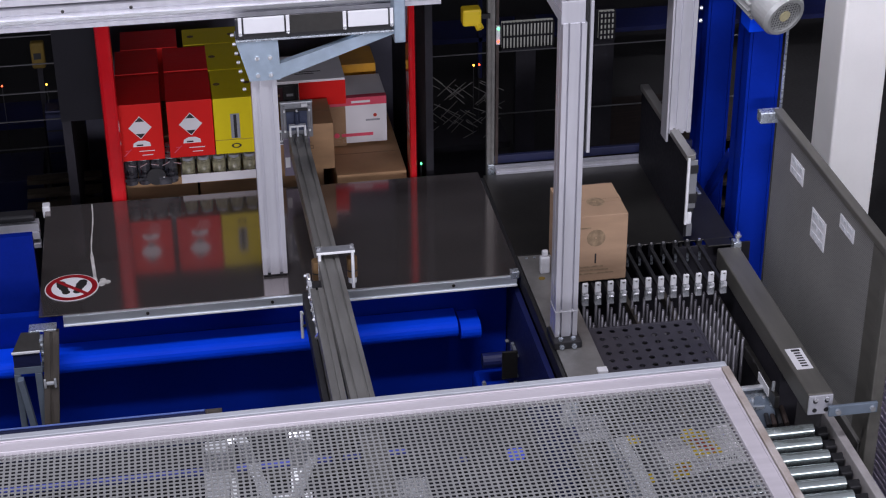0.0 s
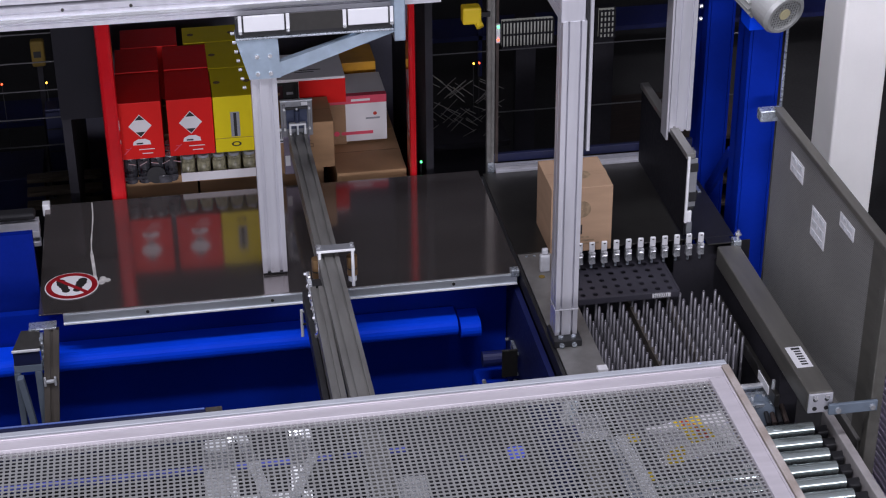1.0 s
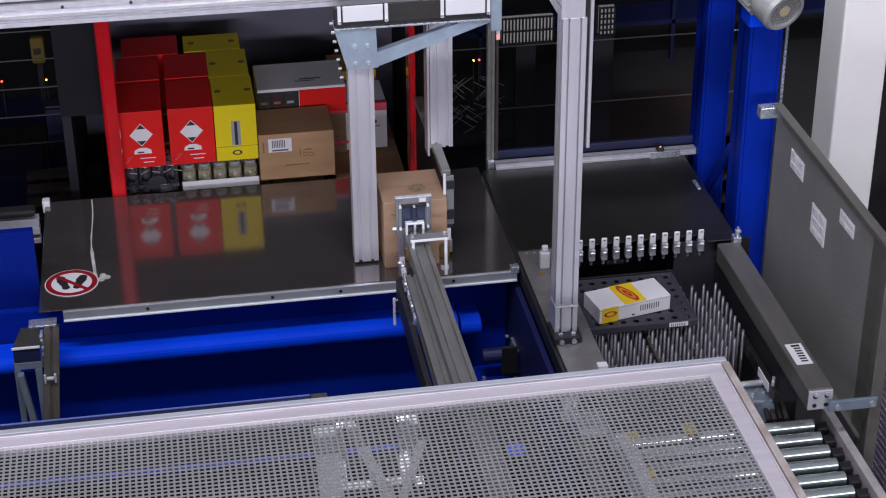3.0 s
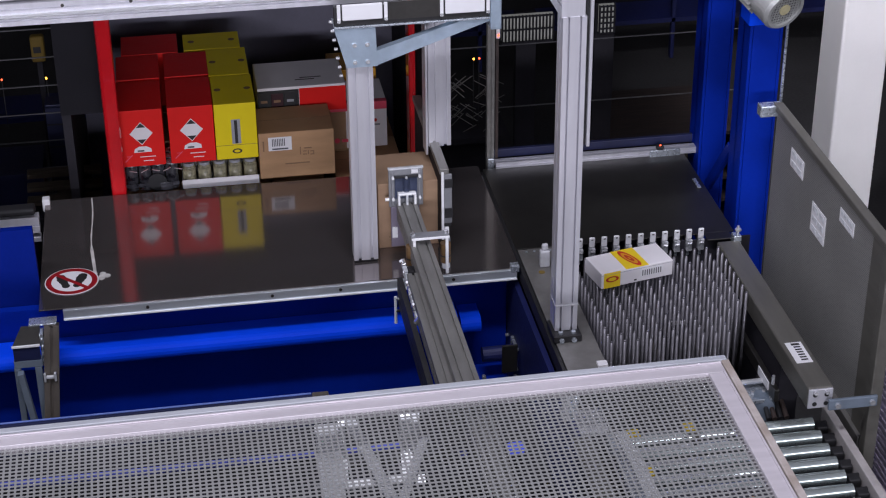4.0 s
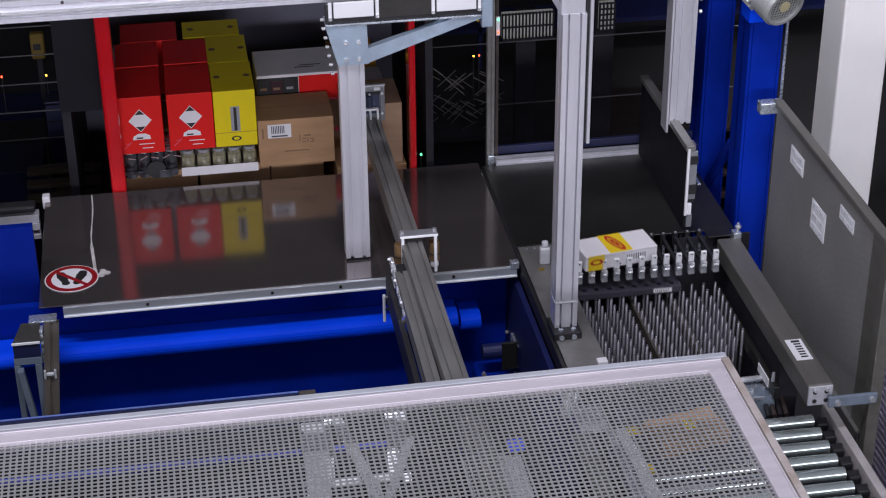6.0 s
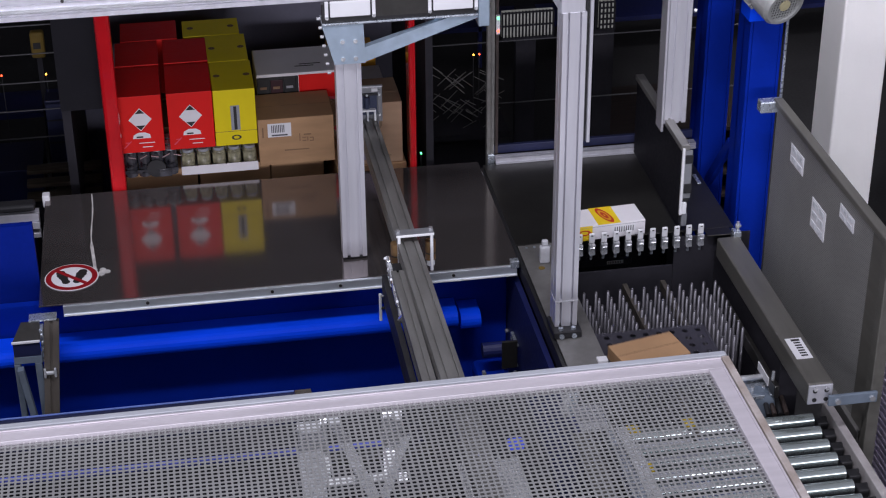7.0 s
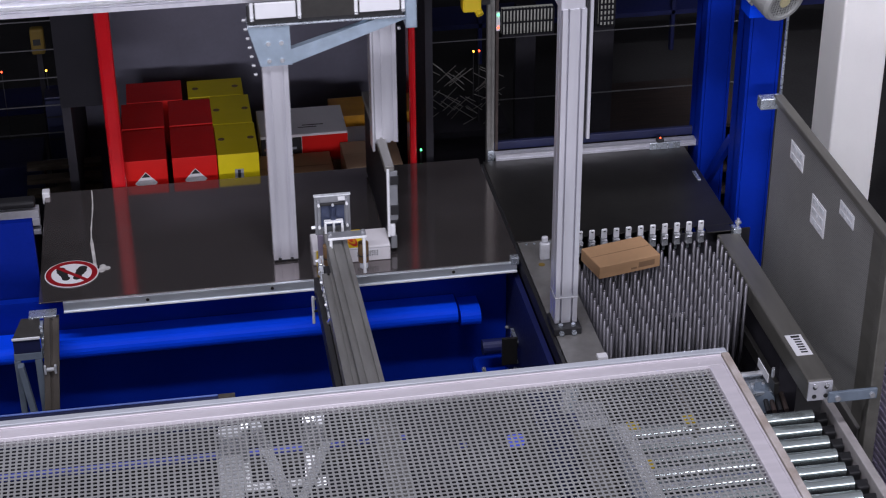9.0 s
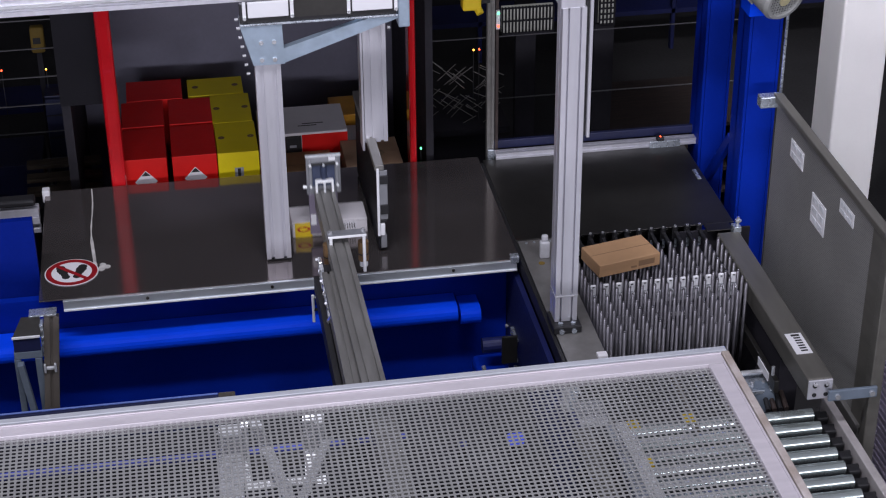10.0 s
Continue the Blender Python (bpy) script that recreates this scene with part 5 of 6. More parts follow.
def can_pack(x0, x1, y0, y1, z0):
    w, d = x1 - x0, y1 - y0
    t = stacked(thing("can_pack", ((x0 + x1) / 2, (y0 + y1) / 2, z0), "dark cans shrink-wrapped in glossy film", "pack"))
    can = None
    for i in range(4):
        for j in range(3):
            x, y = -w / 2 + w * (i + 0.5) / 4, -d / 2 + 0.03 + 0.055 * j
            if can is None:
                can = part("can", cyl(B(), (0, 0, 0), (0, 0, 0.108), 0.026, 18), FILM, t, "dark can in film", smooth=False)
                can.location = (x, y, 0)
                rim = part("can_rim", cyl(B(), (0, 0, 0.108), (0, 0, 0.112), 0.023, 18), CHROME, t)
                rim.location = (x, y, 0)
            else:
                shared("can", can.data, (x, y, 0), t)
                shared("can_rim", rim.data, (x, y, 0), t)
    # Thin bright rods drawn in place of glints on the film.
    for k in range(5):
        part("film_glint", cyl(B(), (-w / 2 + 0.02 + 0.045 * k, -d / 2 - 0.003, 0.095 - 0.01 * (k % 2)), (-w / 2 + 0.05 + 0.045 * k, -d / 2 - 0.003, 0.10 - 0.012 * ((k + 1) % 2)), 0.0022, 6), CHROME, t)
    part("film_band", box(B(), -w / 2, w / 2, -d / 2 - 0.002, -d / 2, 0.02, 0.035), FILM, t)
    part("film_fold", box(B(), 0.03, 0.08, -d / 2 - 0.008, -d / 2 - 0.003, 0.0, 0.035, 0.003), FILM, t)
    part("dark_logo", cyl(B(), (0.02, -d / 2 - 0.001, 0.038), (0.02, -d / 2 - 0.005, 0.038), 0.038, 24), BLACK, t)
    return t


FY = 6.57
can_pack(-0.235, -0.02, FY, FY + 0.2, 1.325)
jar_tray(-0.008, 0.303, FY, FY + 0.2, 1.322)
ZR = 1.438
for x0, x1 in ((-0.243, -0.066), (-0.045, 0.136)):
    red_carton(x0, x1, FY, FY + 0.29, ZR, ZR + 0.247, True)
    red_carton(x0, x1, FY + 0.31, FY + 0.56, ZR, ZR + 0.247, False)
red_carton(-0.22, 0.02, FY + 0.57, FY + 0.78, ZR, ZR + 0.247, False)
yellow_carton(0.139, 0.307, FY, FY + 0.29, ZR, ZR + 0.245, True)
yellow_carton(0.135, 0.303, FY + 0.293, FY + 0.58, ZR, ZR + 0.245, False)
yellow_carton(0.045, 0.285, FY + 0.583, FY + 0.765, ZR, ZR + 0.245, False)
for y0 in (FY + 0.21, FY + 0.5):
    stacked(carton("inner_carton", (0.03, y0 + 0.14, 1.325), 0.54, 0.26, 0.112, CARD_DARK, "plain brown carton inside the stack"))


def brown_case():
    w, d, h = 0.308, 0.25, 0.205
    t = stacked(carton("brown_carton", (0.464, FY + d / 2, 1.335), w, d, h, CARD, "brown cardboard carton with a white code label"))
    y = -d / 2 - 0.0008
    s = part("code_label", box(B(), -0.115, -0.02, y - 0.0004, y + 0.0004, 0.125, 0.185), PAPER, t, "white code label")
    for k in range(8):
        part("code_bar", box(B(), -0.10 + 0.007 * k, -0.0965 + 0.007 * k, y - 0.0014, y - 0.0005, 0.145, 0.178), ALU_SLOT, s)
    part("label_text", box(B(), -0.10, -0.035, y - 0.0014, y - 0.0005, 0.13, 0.136), ALU_SLOT, s)
    for k, (dx, dz, wd, ht) in enumerate(((0.012, 0.10, 0.004, 0.034), (0.024, 0.112, 0.016, 0.004), (0.024, 0.098, 0.016, 0.004), (0.044, 0.098, 0.004, 0.018),
                                          (0.054, 0.096, 0.016, 0.004), (0.054, 0.11, 0.016, 0.004), (0.066, 0.098, 0.004, 0.016), (0.03, 0.125, 0.03, 0.005))):
        part("print_stroke", box(B(), dx, dx + wd, y - 0.0004 - 0.00005 * k, y + 0.0004, dz, dz + ht), PRINT, t)
    part("text_bar", box(B(), -0.05, 0.05, y - 0.0004, y + 0.0004, 0.06, 0.065), PRINT, t)
    part("side_print", box(B(), -0.138, -0.132, y - 0.0004, y + 0.0004, 0.125, 0.17), PRINT, t)
    return t


brown_case()


def lidded_carton():
    w, d, h = 0.37, 0.27, 0.118
    t = stacked(carton("display_carton", (0.515, FY + 0.27 + d / 2, 1.50), w, d, h, WHITEBOX, "red and dark display carton with a white lid", tape=False))
    y = -d / 2 - 0.0008
    part("dark_front", box(B(), -w / 2, -0.012, y - 0.0004, y + 0.0004, 0.0, h - 0.012), INK, t, "dark front opening")
    part("red_front", box(B(), -0.01, w / 2, y - 0.0004, y + 0.0004, 0.0, h - 0.01), REDBOX, t, "red printed front")
    for k in range(3):
        x = -w / 2 + 0.055 * k
        part("dark_pack", box(B(), x + 0.002, x + 0.052, y - 0.004 - 0.002 * (k % 2), y - 0.0005, 0.0, h - 0.018 - 0.006 * (k % 2), 0.002), (INK, MAROON, BLACK)[k], t, "dark pack in the front opening")
        part("pack_print", box(B(), x + 0.012, x + 0.04, y - 0.0085, y - 0.0075, 0.055, 0.066), (PRINT, PRINT, CLEARPL)[k], t)
    part("script_mark", box(B(), -0.02, 0.06, -0.07, -0.064, h, h + 0.0008), INK, t)
    part("script_mark", box(B(), 0.0, 0.09, -0.05, -0.044, h, h + 0.0008), INK, t)
    return t


lidded_carton()
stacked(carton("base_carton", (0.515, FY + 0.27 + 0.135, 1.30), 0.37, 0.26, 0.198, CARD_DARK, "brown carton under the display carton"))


def pink_carton():
    w, d, h = 0.24, 0.24, 0.21
    t = stacked(carton("pink_white_carton", (0.752, FY + 0.275 + d / 2, 1.31), w, d, h, WHITEBOX, "white carton with a pink top band and print", tape=False))
    y = -d / 2 - 0.0008
    part("pink_band", box(B(), -w / 2, w / 2, y - 0.0004, y + 0.0004, h - 0.035, h), PINK, t, "pink printed band")
    part("pink_edge", box(B(), -w / 2, w / 2, -d / 2, -d / 2 + 0.03, h, h + 0.0006), PINK, t)
    part("band_text", box(B(), -0.03, 0.05, y - 0.0014, y - 0.0005, h - 0.024, h - 0.014), WHITEBOX, t)
    part("dot_print", cyl(B(), (-0.095, y, 0.04), (-0.095, y - 0.0006, 0.04), 0.012, 16), PINK, t)
    part("text_bar", box(B(), -0.075, 0.06, y - 0.0004, y + 0.0004, 0.032, 0.046), PINK, t)
    part("text_bar", box(B(), 0.03, 0.09, y - 0.0004, y + 0.0004, 0.10, 0.108), CLEARPL, t)
    part("heart_mark", cyl(B(), (0.07, y, 0.125), (0.07, y - 0.0006, 0.125), 0.008, 12), REDPR, t)
    return t


pink_carton()
stacked(carton("orange_carton", (0.765, FY + 0.66, 1.35), 0.2, 0.2, 0.2, ORANGE, "orange-yellow carton at the rear of the stack", tape=False))
for k, x in enumerate((-0.09, 0.21, 0.47, 0.77)):
    for j in (0, 1):
        back = 0.0 if k == 3 else 0.07
        stacked(carton("layer_carton", (x, FY + 0.2 + back + (0.395 - back / 2) * j, 1.085), 0.29 if k != 2 else 0.22, 0.39 - back, 0.212, CARD, "brown cardboard carton in the layer below"))


def pallet():
    t = stacked(thing("pallet", (0.335, FY + 0.4, 0.94), "worn wooden pallet under the stacked cartons", "pallet"))
    for k in range(5):
        y = -0.4 + 0.0725 + k * 0.164
        part("deck_board", box(B(), -0.6, 0.6, y - 0.0725, y + 0.0725, 0.122, 0.144, 0.003), WOOD, t)
    for x in (-0.53, 0, 0.53):
        for y in (-0.33, 0, 0.33):
            part("block", box(B(), x - 0.07, x + 0.07, y - 0.05, y + 0.05, 0.022, 0.122), WOOD, t)
        part("runner", box(B(), x - 0.05, x + 0.05, -0.4, 0.4, 0.0, 0.022), WOOD, t)
    return t


pallet()
lift = stacked(thing("pallet_lift", (0.335, FY + 0.4, 0.4), "dark steel lift platform carrying the pallet", "lift"))
part("platform", box(B(), -0.55, 0.55, -0.35, 0.35, 0.46, 0.54), DARK, lift)
part("column", box(B(), -0.1, 0.1, -0.1, 0.1, -0.1, 0.455), DARK, lift)

# ================================================================ background behind the machine


def wire_fence(x0, x1, y, z0, z1, step, label):
    t = thing("wire_fence", ((x0 + x1) / 2, y, 0), label, "fence")
    w = (x1 - x0) / 2
    n = int((z1 - z0) / step)
    for k in range(n + 1):
        z = z0 + k * step
        part("wire", cyl(B(), (-w, 0, z), (w, 0, z), 0.0035, 6), WIRE, t)
    for x in (-w, w):
        part("fence_post", box(B(), x - 0.007, x + 0.007, -0.012, 0.012, 0, z1 + 0.1), BLACK, t)
    return t


wire_fence(-2.4, -0.48, 7.4, 0.475, 2.75, 0.1335, "dark horizontal-bar fence behind the machine")
wire_fence(1.08, 2.8, 7.9, 0.90, 2.9, 0.33, "dark horizontal-bar fence behind the infeed table")


def rack(x, y, w, h, mat, label, cols=5, rows=4):
    t = thing("storage_rack", (x, y, 0), label, "rack")
    for k in range(cols + 1):
        part("upright", box(B(), -w / 2 + w * k / cols - 0.012, -w / 2 + w * k / cols + 0.012, -0.02, 0.02, 0, h), mat, t)
    for k in range(rows):
        z = 0.25 + (h - 0.3) * k / rows
        part("shelf", box(B(), -w / 2, w / 2, -0.02, 0.3, z, z + 0.03), mat, t)
    return t


rack(-1.6, 9.6, 3.0, 2.9, DARKBLUE, "dark blue steel rack in the shade behind", 2, 3)
rack(3.2, 10.4, 3.8, 3.2, DARKBLUE, "dark blue steel rack behind the machine", 6, 4)


def board_stack(x, y, z):
    t = thing("board_stack", (x, y, z), "stack of pale wooden pallet boards in the shade", "boards")
    for k in range(3):
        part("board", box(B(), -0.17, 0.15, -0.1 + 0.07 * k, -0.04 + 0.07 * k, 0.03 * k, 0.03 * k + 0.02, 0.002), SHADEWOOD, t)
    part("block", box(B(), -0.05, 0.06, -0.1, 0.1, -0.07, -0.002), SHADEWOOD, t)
    part("stand", box(B(), -0.15, 0.12, -0.08, 0.1, -z, -0.072), DARK, t)
    return t


board_stack(-0.50, 7.05, 1.05)


def lattice_crate(x, y, z):
    t = thing("wire_crate", (x, y, z), "folded wire lattice crate in the shade", "crate")
    rnd = random.Random(5)
    for k in range(60):
        a = Vector((rnd.uniform(-0.22, 0.22), rnd.uniform(-0.05, 0.15), rnd.uniform(0, 0.26)))
        ang = rnd.choice((0.6, -0.5, 0.75, -0.7)) + rnd.uniform(-0.1, 0.1)
        d = Vector((math.cos(ang), rnd.uniform(-0.2, 0.2), math.sin(ang))) * rnd.uniform(0.03, 0.07)
        part("wire", cyl(B(), a - d, a + d, 0.0019, 5), ALU_DARK, t)
    part("base", box(B(), -0.26, 0.26, -0.1, 0.3, -0.03, 0.0), DARK, t)
    part("stand", box(B(), -0.2, 0.2, 0.0, 0.2, -z, -0.03), DARK, t)
    return t


lattice_crate(1.28, 7.6, 0.94)


def lit_panel(x, y, z, w, h, n, rows, label):
    t = thing("grid_panel", (x, y, z), label, "panel")
    # The backing glows in place of being lit.
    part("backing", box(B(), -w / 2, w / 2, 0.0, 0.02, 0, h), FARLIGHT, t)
    for k in range(n + 1):
        part("bar", box(B(), -w / 2 + w * k / n - 0.003, -w / 2 + w * k / n + 0.003, -0.02, -0.001, 0, h), DARK, t)
    for k in range(rows + 1):
        part("cross_bar", box(B(), -w / 2, w / 2, -0.022, -0.0205, h * k / rows - 0.005, h * k / rows + 0.005), DARK, t)
    part("stand", box(B(), -0.05, 0.05, 0.03, 0.08, -z, h), DARK, t)
    return t


lit_panel(1.725, 8.0, 1.205, 0.255, 0.135, 15, 2, "grid panel far behind the machine, given a weak glow")
lit_panel(2.123, 8.0, 1.218, 0.075, 0.145, 4, 5, "narrow grid panel far behind the machine, given a weak glow")
pal = thing("pallet_pile", (2.48, 8.3, 0), "reddish-brown pallet pile in the shade behind the fence", "pallets")
for k in range(5):
    part("board", box(B(), -0.45, 0.45, -0.3, 0.3, 0.08 + 0.13 * k, 0.10 + 0.13 * k, 0.003), DIMWOOD, pal)
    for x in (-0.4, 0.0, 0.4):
        part("block", box(B(), x - 0.05, x + 0.05, -0.28, -0.15, 0.13 * k - 0.03 if k else 0.0, 0.08 + 0.13 * k), DIMWOOD, pal)
waste_bin = thing("navy_bin", (-0.72, 7.33, 0), "navy sheet bin with a maroon edge in the shade", "bin")
part("body", box(B(), -0.4, 0.1, 0.0, 0.3, 0, 1.02, 0.004), NAVY, waste_bin)
part("edge_strip", box(B(), 0.101, 0.113, -0.004, 0.02, 0, 1.03, 0.002), MAROON, waste_bin)
crate = thing("navy_cabinet", (-0.45, 7.5, 0), "dark navy cabinet behind the bar fence", "cabinet")
part("body", box(B(), -0.14, 0.02, 0.0, 0.1, 0, 1.27, 0.004), NAVY, crate)
for z in (1.06, 1.17):
    part("door_gap", box(B(), -0.138, 0.018, -0.003, -0.0005, z, z + 0.006), BLACK, crate)

for x, y, z, mat, label in ((-0.77, 7.6, 1.368, LED_RED, "tiny red indicator light on a post"), (-0.574, 7.6, 1.36, LED_AMBER, "tiny amber indicator light on a post"),
                            (1.383, 7.6, 1.302, LED_AMBER, "tiny amber indicator light on a post"), (1.41, 7.6, 1.303, LED_RED, "tiny red indicator light on a post"),
                            (0.975, 6.57, 1.326, LED_GREEN, "tiny green indicator light on the shaft")):
    t = thing("indicator_light", (x, y, z), label, "light")
    part("lens", cyl(B(), (0, 0, 0), (0, -0.008, 0), 0.0038, 10), mat, t)
    part("stem", box(B(), -0.0014, 0.0014, 0.001, 0.004, -z, 0.004), BLACK, t)


def yellow_scanner():
    t = thing("yellow_scanner", (1.175, 6.5, 1.955), "yellow sensor housing on the fence post", "sensor")
    part("housing", box(B(), -0.04, 0.035, -0.03, 0.03, 0.0, 0.07, 0.008), YELLOW, t)
    part("nose", cyl(B(), (0.02, -0.01, 0.01), (0.03, -0.03, -0.012), 0.016, 12), YELLOW, t)
    part("arm", box(B(), 0.036, 0.075, -0.005, 0.01, 0.02, 0.04), BLACK, t)
    return t


yellow_scanner()


def shaded_box():
    t = thing("control_box", (-0.62, 7.9, 1.31), "small yellow control box on a stand, dimmed for the shade", "box")
    part("housing", box(B(), -0.032, 0.032, 0.0, 0.05, 0.0, 0.13, 0.012), DIMYELLOW, t)
    part("front_plate", box(B(), -0.02, 0.014, -0.003, -0.0005, 0.05, 0.08), BLACK, t)
    part("stand", box(B(), -0.012, 0.012, 0.02, 0.04, -1.31, -0.001), DARK, t)
    return t


shaded_box()


def pit_bracket():
    """Small fittings on the side sheet of the pit."""
    t = thing("pit_bracket", (1.184, 5.60, 0.90), "small zinc bracket with bolts on the pit wall", "bracket")
    part("lower_bar", box(B(), -0.012, 0.0, -0.05, 0.05, 0.0, 0.008, 0.001), GALV, t)
    part("upper_bar", box(B(), -0.012, 0.0, -0.05, 0.05, 0.09, 0.098, 0.001), GALV, t)
    part("side_bar", box(B(), -0.012, 0.0, 0.042, 0.05, 0.009, 0.089, 0.001), GALV, t)
    for y, z in ((0.12, -0.03), (0.15, 0.04), (0.09, 0.0), (0.2, 0.07), (-0.02, -0.04)):
        part("bolt", cyl(B(), (0.0, y, z), (-0.012, y, z), 0.007, 8), CHROME, t)
    return t


pit_bracket()

stop_carriage, pusher, cross, push_rod, fingers, pins = carriage(), blade(), arm(), rod(), comb(), pin_lift()
tray_a = tray("empty charcoal plastic tray with round pin holes")
tray_b = tray("charcoal plastic tray with pin holes that carries the white carton")
tray_c = tray("charcoal plastic tray with pin holes that carries the flat brown carton")
case_1 = tall_case((1.458, 5.664, 1.3))
case_2 = white_case((1.56, 5.43, 1.216))
case_3 = flat_case((1.535, 5.33, 1.216))


# ================================================================ movements
def at(rows, t):
    """Value between rows of (seconds, value)."""
    return float(np.interp(t, [r[0] for r in rows], [r[1] for r in rows]))


def motions():
    # stop carriage along x
    x = [(0, -.340), (2.1, -.340), (2.2, -.289), (2.3, -.203), (2.4, -.122), (2.5, -.057), (2.6, -.011), (2.7, .002), (3.8, 0), (5.5, 0), (5.7, -.004),
         (6.0, -.03), (6.4, -.04), (6.8, -.042), (7.85, -.042), (8.0, .061), (8.1, .09), (8.25, .101), (8.5, .101), (8.6, .01), (8.7, -.097), (8.8, -.20),
         (8.9, -.264), (9.0, -.30), (9.1, -.318), (9.2, -.325), (10, -.325)]
    walk(stop_carriage, [(t, pose(0.646 + v, 5.81, 1.31)) for t, v in x])
    # pusher blade along x
    x = [(0, .897), (1.3, .897), (1.4, .858), (1.5, .799), (1.6, .741), (1.7, .684), (1.8, .62), (2.0, .473), (2.2, .315), (2.5, .124), (2.7, .043),
         (3.2, .004), (3.8, 0), (4.6, .002), (4.7, .106), (4.8, .337), (4.9, .552), (5.0, .737), (5.1, .822), (5.2, .867), (5.3, .888), (5.5, .897),
         (6.85, .897), (7.0, .878), (7.2, .826), (7.35, .758), (7.5, .694), (7.7, .624), (7.9, .567), (8.0, .53), (8.1, .477), (8.2, .422), (8.3, .362),
         (8.4, .283), (8.5, .204), (8.6, .106), (8.7, -.009), (8.8, -.094), (8.9, -.158), (9.0, -.194), (9.1, -.215), (9.3, -.228), (10, -.23)]
    walk(pusher, [(t, pose(1.872 - 1.043 * (0.897 - v), 5.78, 1.315)) for t, v in x])
    # cross carriage along x; the rod rides on it and slides along y
    ax = [(0, -.338), (1.9, -.338), (2.0, -.324), (2.1, -.291), (2.2, -.252), (2.3, -.205), (2.4, -.162), (2.5, -.111), (2.6, -.066), (2.7, -.033), (2.9, -.006),
          (3.8, 0), (5.0, 0), (5.5, -.012), (5.8, -.031), (6.3, -.051), (6.8, -.055), (7.85, -.055), (8.0, -.078), (8.1, -.111), (8.2, -.152), (8.3, -.199),
          (8.4, -.242), (8.5, -.267), (8.7, -.291), (9.0, -.297), (10, -.297)]
    walk(cross, [(t, pose(0.845 + v, 5.49, 1.3)) for t, v in ax])
    hy = [(0, 6.548), (1.2, 6.548), (1.5, 6.505), (1.6, 6.30), (1.7, 6.06), (1.8, 5.793), (1.9, 5.69), (2.0, 5.61), (2.5, 5.587), (2.7, 5.599), (3.4, 5.64), (3.8, 5.759),
          (4.0, 5.832), (4.1, 5.912), (4.2, 6.053), (4.3, 6.165), (4.4, 6.275), (4.5, 6.413), (4.7, 6.51), (5.0, 6.573), (5.5, 6.568), (6.8, 6.56), (7.15, 6.53), (7.3, 6.421),
          (7.4, 6.181), (7.5, 5.965), (7.6, 5.74), (7.7, 5.654), (7.8, 5.615), (8.0, 5.615), (8.5, 5.606), (9.0, 5.608), (9.5, 5.612), (9.7, 5.647), (9.8, 5.718),
          (9.9, 5.811), (10, 5.915)]
    ts = sorted({r[0] for r in ax} | {r[0] for r in hy})
    walk(push_rod, [(t, pose(0.806 + at(ax, t), at(hy, t), 1.45)) for t in ts])
    # finger comb along y
    y = [(0, 5.468), (.3, 5.589), (.5, 5.657), (.7, 5.708), (1.0, 5.754), (4.0, 5.754), (4.1, 5.68), (4.2, 5.57), (4.3, 5.46), (4.4, 5.38), (4.5, 5.353), (5.5, 5.335),
         (5.6, 5.35), (5.7, 5.385), (5.9, 5.5), (6.2, 5.66), (6.5, 5.735), (6.8, 5.754), (9.3, 5.754), (9.4, 5.69), (9.5, 5.6), (9.6, 5.50), (9.7, 5.42), (9.8, 5.37), (10, 5.345)]
    walk(fingers, [(t, pose(1.68, v, 1.285)) for t, v in y])
    # lifting pins
    z = [(0, 0), (2.95, 0), (3.35, .166), (4.7, .166), (4.8, .14), (4.9, .11), (5.0, .05), (5.15, 0), (8.45, 0), (8.6, .05), (8.7, .13), (8.8, .166), (10, .166)]
    walk(pins, [(t, pose(1.67, 5.3, 1.19 + v)) for t, v in z])
    # trays along y
    y = [(0, 5.0, 1.215), (.2, 5.048, 1.215), (.3, 5.102, 1.215), (.4, 5.17, 1.215), (.5, 5.22, 1.215), (.7, 5.34, 1.215), (.8, 5.424, 1.215), (1.0, 5.542, 1.215), (1.2, 5.69, 1.215),
         (1.4, 5.82, 1.215), (1.7, 6.0, 1.215), (2.2, 6.2, 1.215), (3.2, 6.2, .95), (10, 6.2, .95)]
    walk(tray_a, [(t, pose(1.572, v, w)) for t, v, w in y])
    yb = [(0, 4.38), (1.0, 4.45), (1.3, 4.6), (1.6, 4.882), (1.8, 5.01), (2.0, 5.119), (2.1, 5.171), (2.2, 5.22), (2.3, 5.274), (2.5, 5.31), (5.55, 5.31), (5.7, 5.33), (5.9, 5.45),
          (6.2, 5.68), (6.5, 5.92), (6.8, 6.1), (7.2, 6.25), (10, 6.25)]
    walk(tray_b, [(t, pose(1.572, v, 1.215)) for t, v in yb])
    yc = [(0, 3.95), (4.5, 3.95), (5.5, 4.38), (6.2, 4.45), (6.5, 4.55), (6.8, 4.74), (6.9, 4.815), (7.0, 4.89), (7.15, 4.98), (7.3, 5.067), (7.4, 5.132), (7.5, 5.184), (7.6, 5.237), (7.8, 5.29),
          (8.0, 5.312), (10, 5.312)]
    walk(tray_c, [(t, pose(1.572, v, 1.215)) for t, v in yc])
    # pallet stack up and down
    dz = [(0, 0), (1.6, 0), (2.0, -.024), (2.5, -.05), (2.8, -.053), (4.0, -.053), (4.5, -.034), (4.75, -.008), (5.0, .021), (5.3, .0), (5.5, -.007), (7.0, -.01), (7.7, -.01), (8.0, -.05),
          (8.25, -.13), (8.5, -.25), (8.75, -.30), (9.0, -.31), (10, -.31)]
    for ob, m in STACK:
        walk(ob, [(t, Matrix.Translation((0, 0, v)) @ m) for t, v in dz])
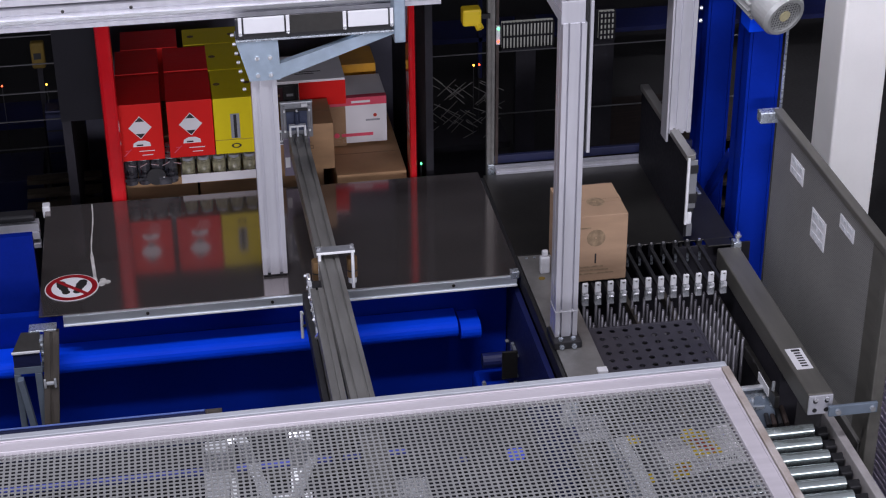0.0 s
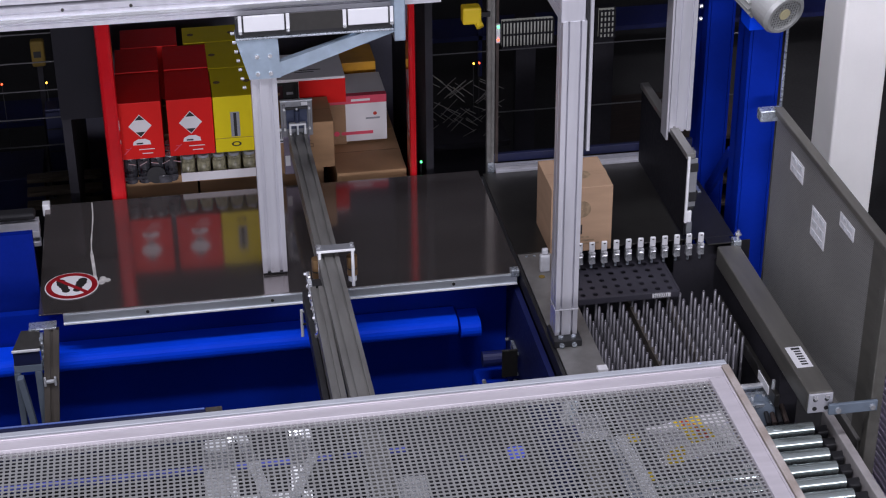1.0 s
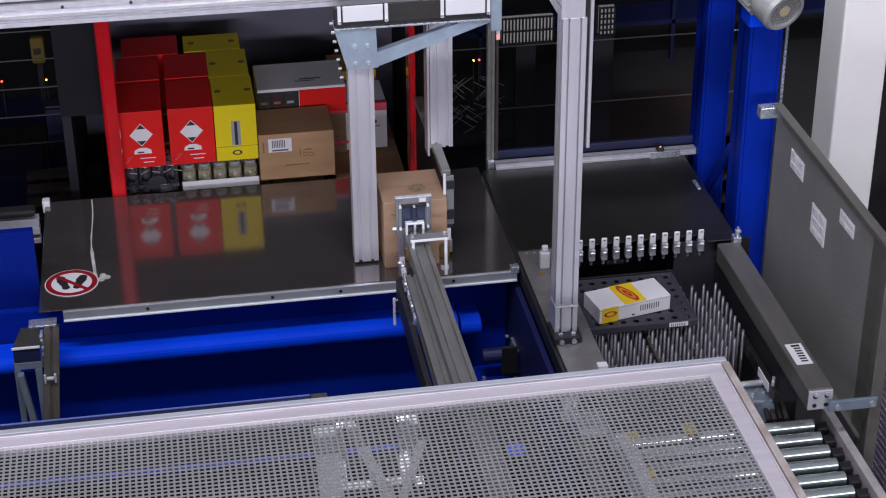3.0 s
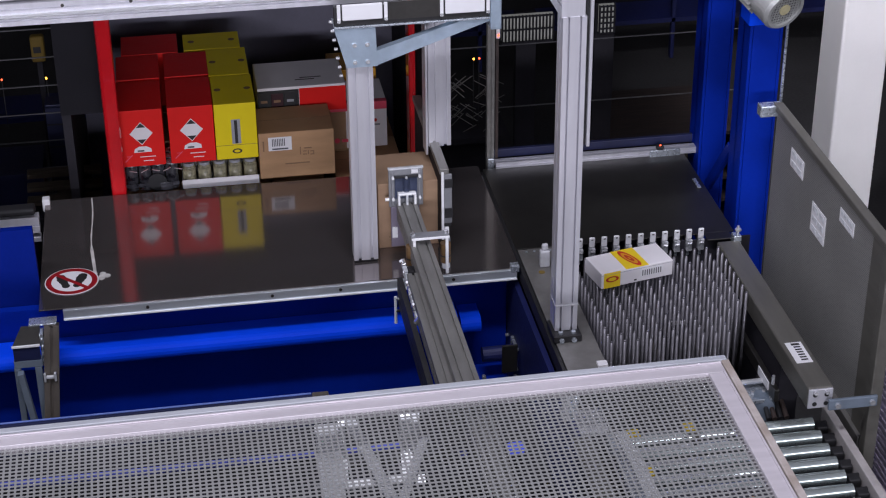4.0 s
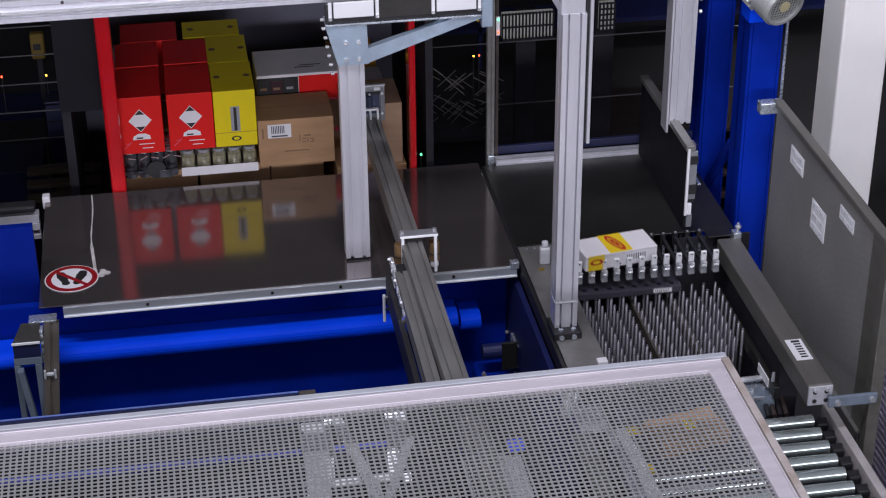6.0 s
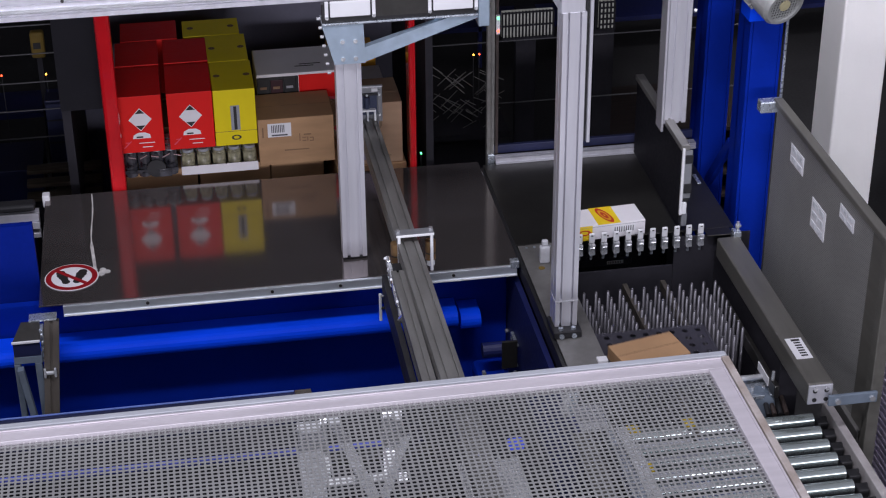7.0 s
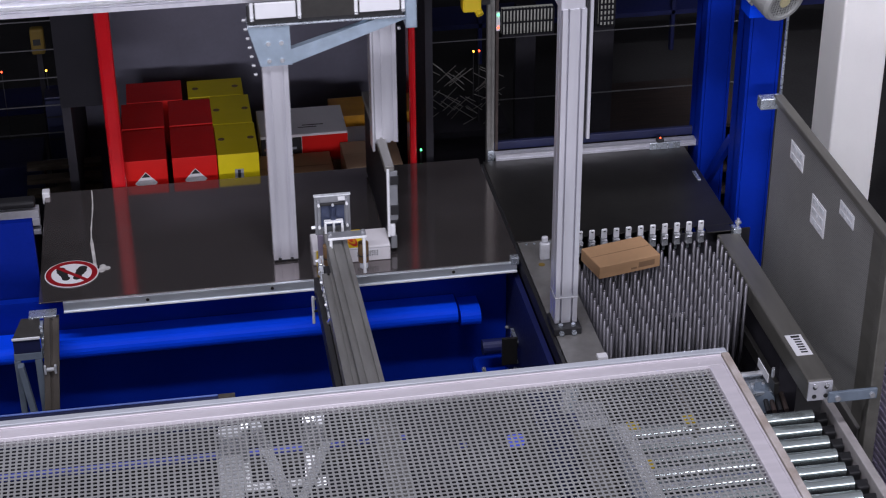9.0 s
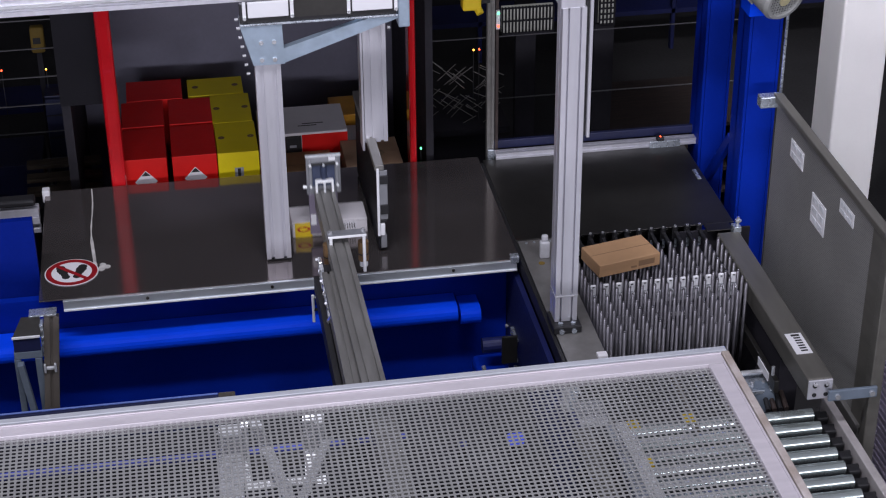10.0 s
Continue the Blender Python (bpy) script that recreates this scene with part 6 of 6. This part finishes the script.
    # tall carton: drawn back by the comb, pushed aside by the blade, then onto the pallet
    c = [(0, 1.462, 5.664), (.3, 1.462, 5.745), (.5, 1.462, 5.797), (.7, 1.462, 5.84), (1.0, 1.46, 5.877), (1.7, 1.455, 5.877), (1.8, 1.417, 5.873), (2.0, 1.27, 5.866), (2.2, 1.112, 5.86),
         (2.5, .914, 5.855), (2.7, .837, 5.855), (3.2, .826, 5.857), (3.6, .825, 5.86), (3.8, .825, 5.93), (4.0, .825, 6.0), (4.1, .824, 6.075), (4.2, .822, 6.21), (4.3, .82, 6.325),
         (4.4, .81, 6.43), (4.5, .80, 6.565), (4.7, .79, 6.665), (5.0, .785, 6.705), (5.5, .783, 6.705)]
    rows = [(t, pose(a, b, 1.3 if t < 4.6 else 1.3 + max(at(dz, t), -.008))) for t, a, b in c]
    rows += [(t, pose(.783, 6.705, 1.3 + v)) for t, v in dz if t > 5.5]
    walk(case_1, rows)
    # white carton: on its tray, lifted by the pins, lowered on the comb, drawn back, pushed aside
    c = [(t, 1.56, v + .122, 1.216, 12) for t, v in yb if t < 2.6]
    c += [(3.03, 1.56, 5.432, 1.216, 12), (3.35, 1.561, 5.432, 1.356, 12), (4.7, 1.561, 5.432, 1.356, 12), (4.8, 1.558, 5.432, 1.332, 12), (4.9, 1.554, 5.432, 1.304, 12),
          (5.0, 1.553, 5.432, 1.301, 12), (5.65, 1.555, 5.432, 1.301, 12), (5.9, 1.558, 5.56, 1.301, 10), (6.2, 1.563, 5.73, 1.301, 7), (6.5, 1.568, 5.815, 1.301, 5), (6.8, 1.571, 5.835, 1.301, 4),
          (7.2, 1.571, 5.833, 1.301, 4), (7.35, 1.55, 5.826, 1.301, 3), (7.5, 1.487, 5.82, 1.301, 3), (7.7, 1.418, 5.82, 1.301, 2), (7.9, 1.362, 5.82, 1.301, 1), (8.0, 1.329, 5.82, 1.301, 1),
          (8.1, 1.274, 5.82, 1.301, 1), (8.2, 1.219, 5.82, 1.301, 0), (8.3, 1.159, 5.815, 1.301, 0), (8.4, 1.08, 5.81, 1.301, 0), (8.5, 1.001, 5.805, 1.301, 0), (8.6, .903, 5.8, 1.301, 0),
          (8.7, .788, 5.8, 1.301, 0), (8.8, .703, 5.8, 1.301, 0), (8.9, .637, 5.8, 1.301, 0), (9.0, .587, 5.797, 1.301, 0), (9.1, .561, 5.794, 1.301, 0), (9.3, .542, 5.79, 1.301, 0),
          (9.7, .538, 5.79, 1.301, 0), (9.8, .536, 5.81, 1.301, 0), (9.9, .538, 5.905, 1.301, 0), (10, .528, 6.01, 1.301, 0)]
    walk(case_2, [(t, pose(a, b, d, 0, 0, r)) for t, a, b, d, r in c])
    # flat carton: on its tray, then lifted by the pins
    c = [(t, 1.535, v + .143, 1.216) for t, v in yc if t < 8.1]
    c += [(8.45, 1.535, 5.455, 1.216), (8.6, 1.536, 5.455, 1.241), (8.7, 1.536, 5.455, 1.32), (8.8, 1.536, 5.455, 1.354), (9.0, 1.536, 5.455, 1.356), (10, 1.536, 5.455, 1.356)]
    walk(case_3, [(t, pose(a, b, d, 0, 0, 13)) for t, a, b, d in c])


motions()
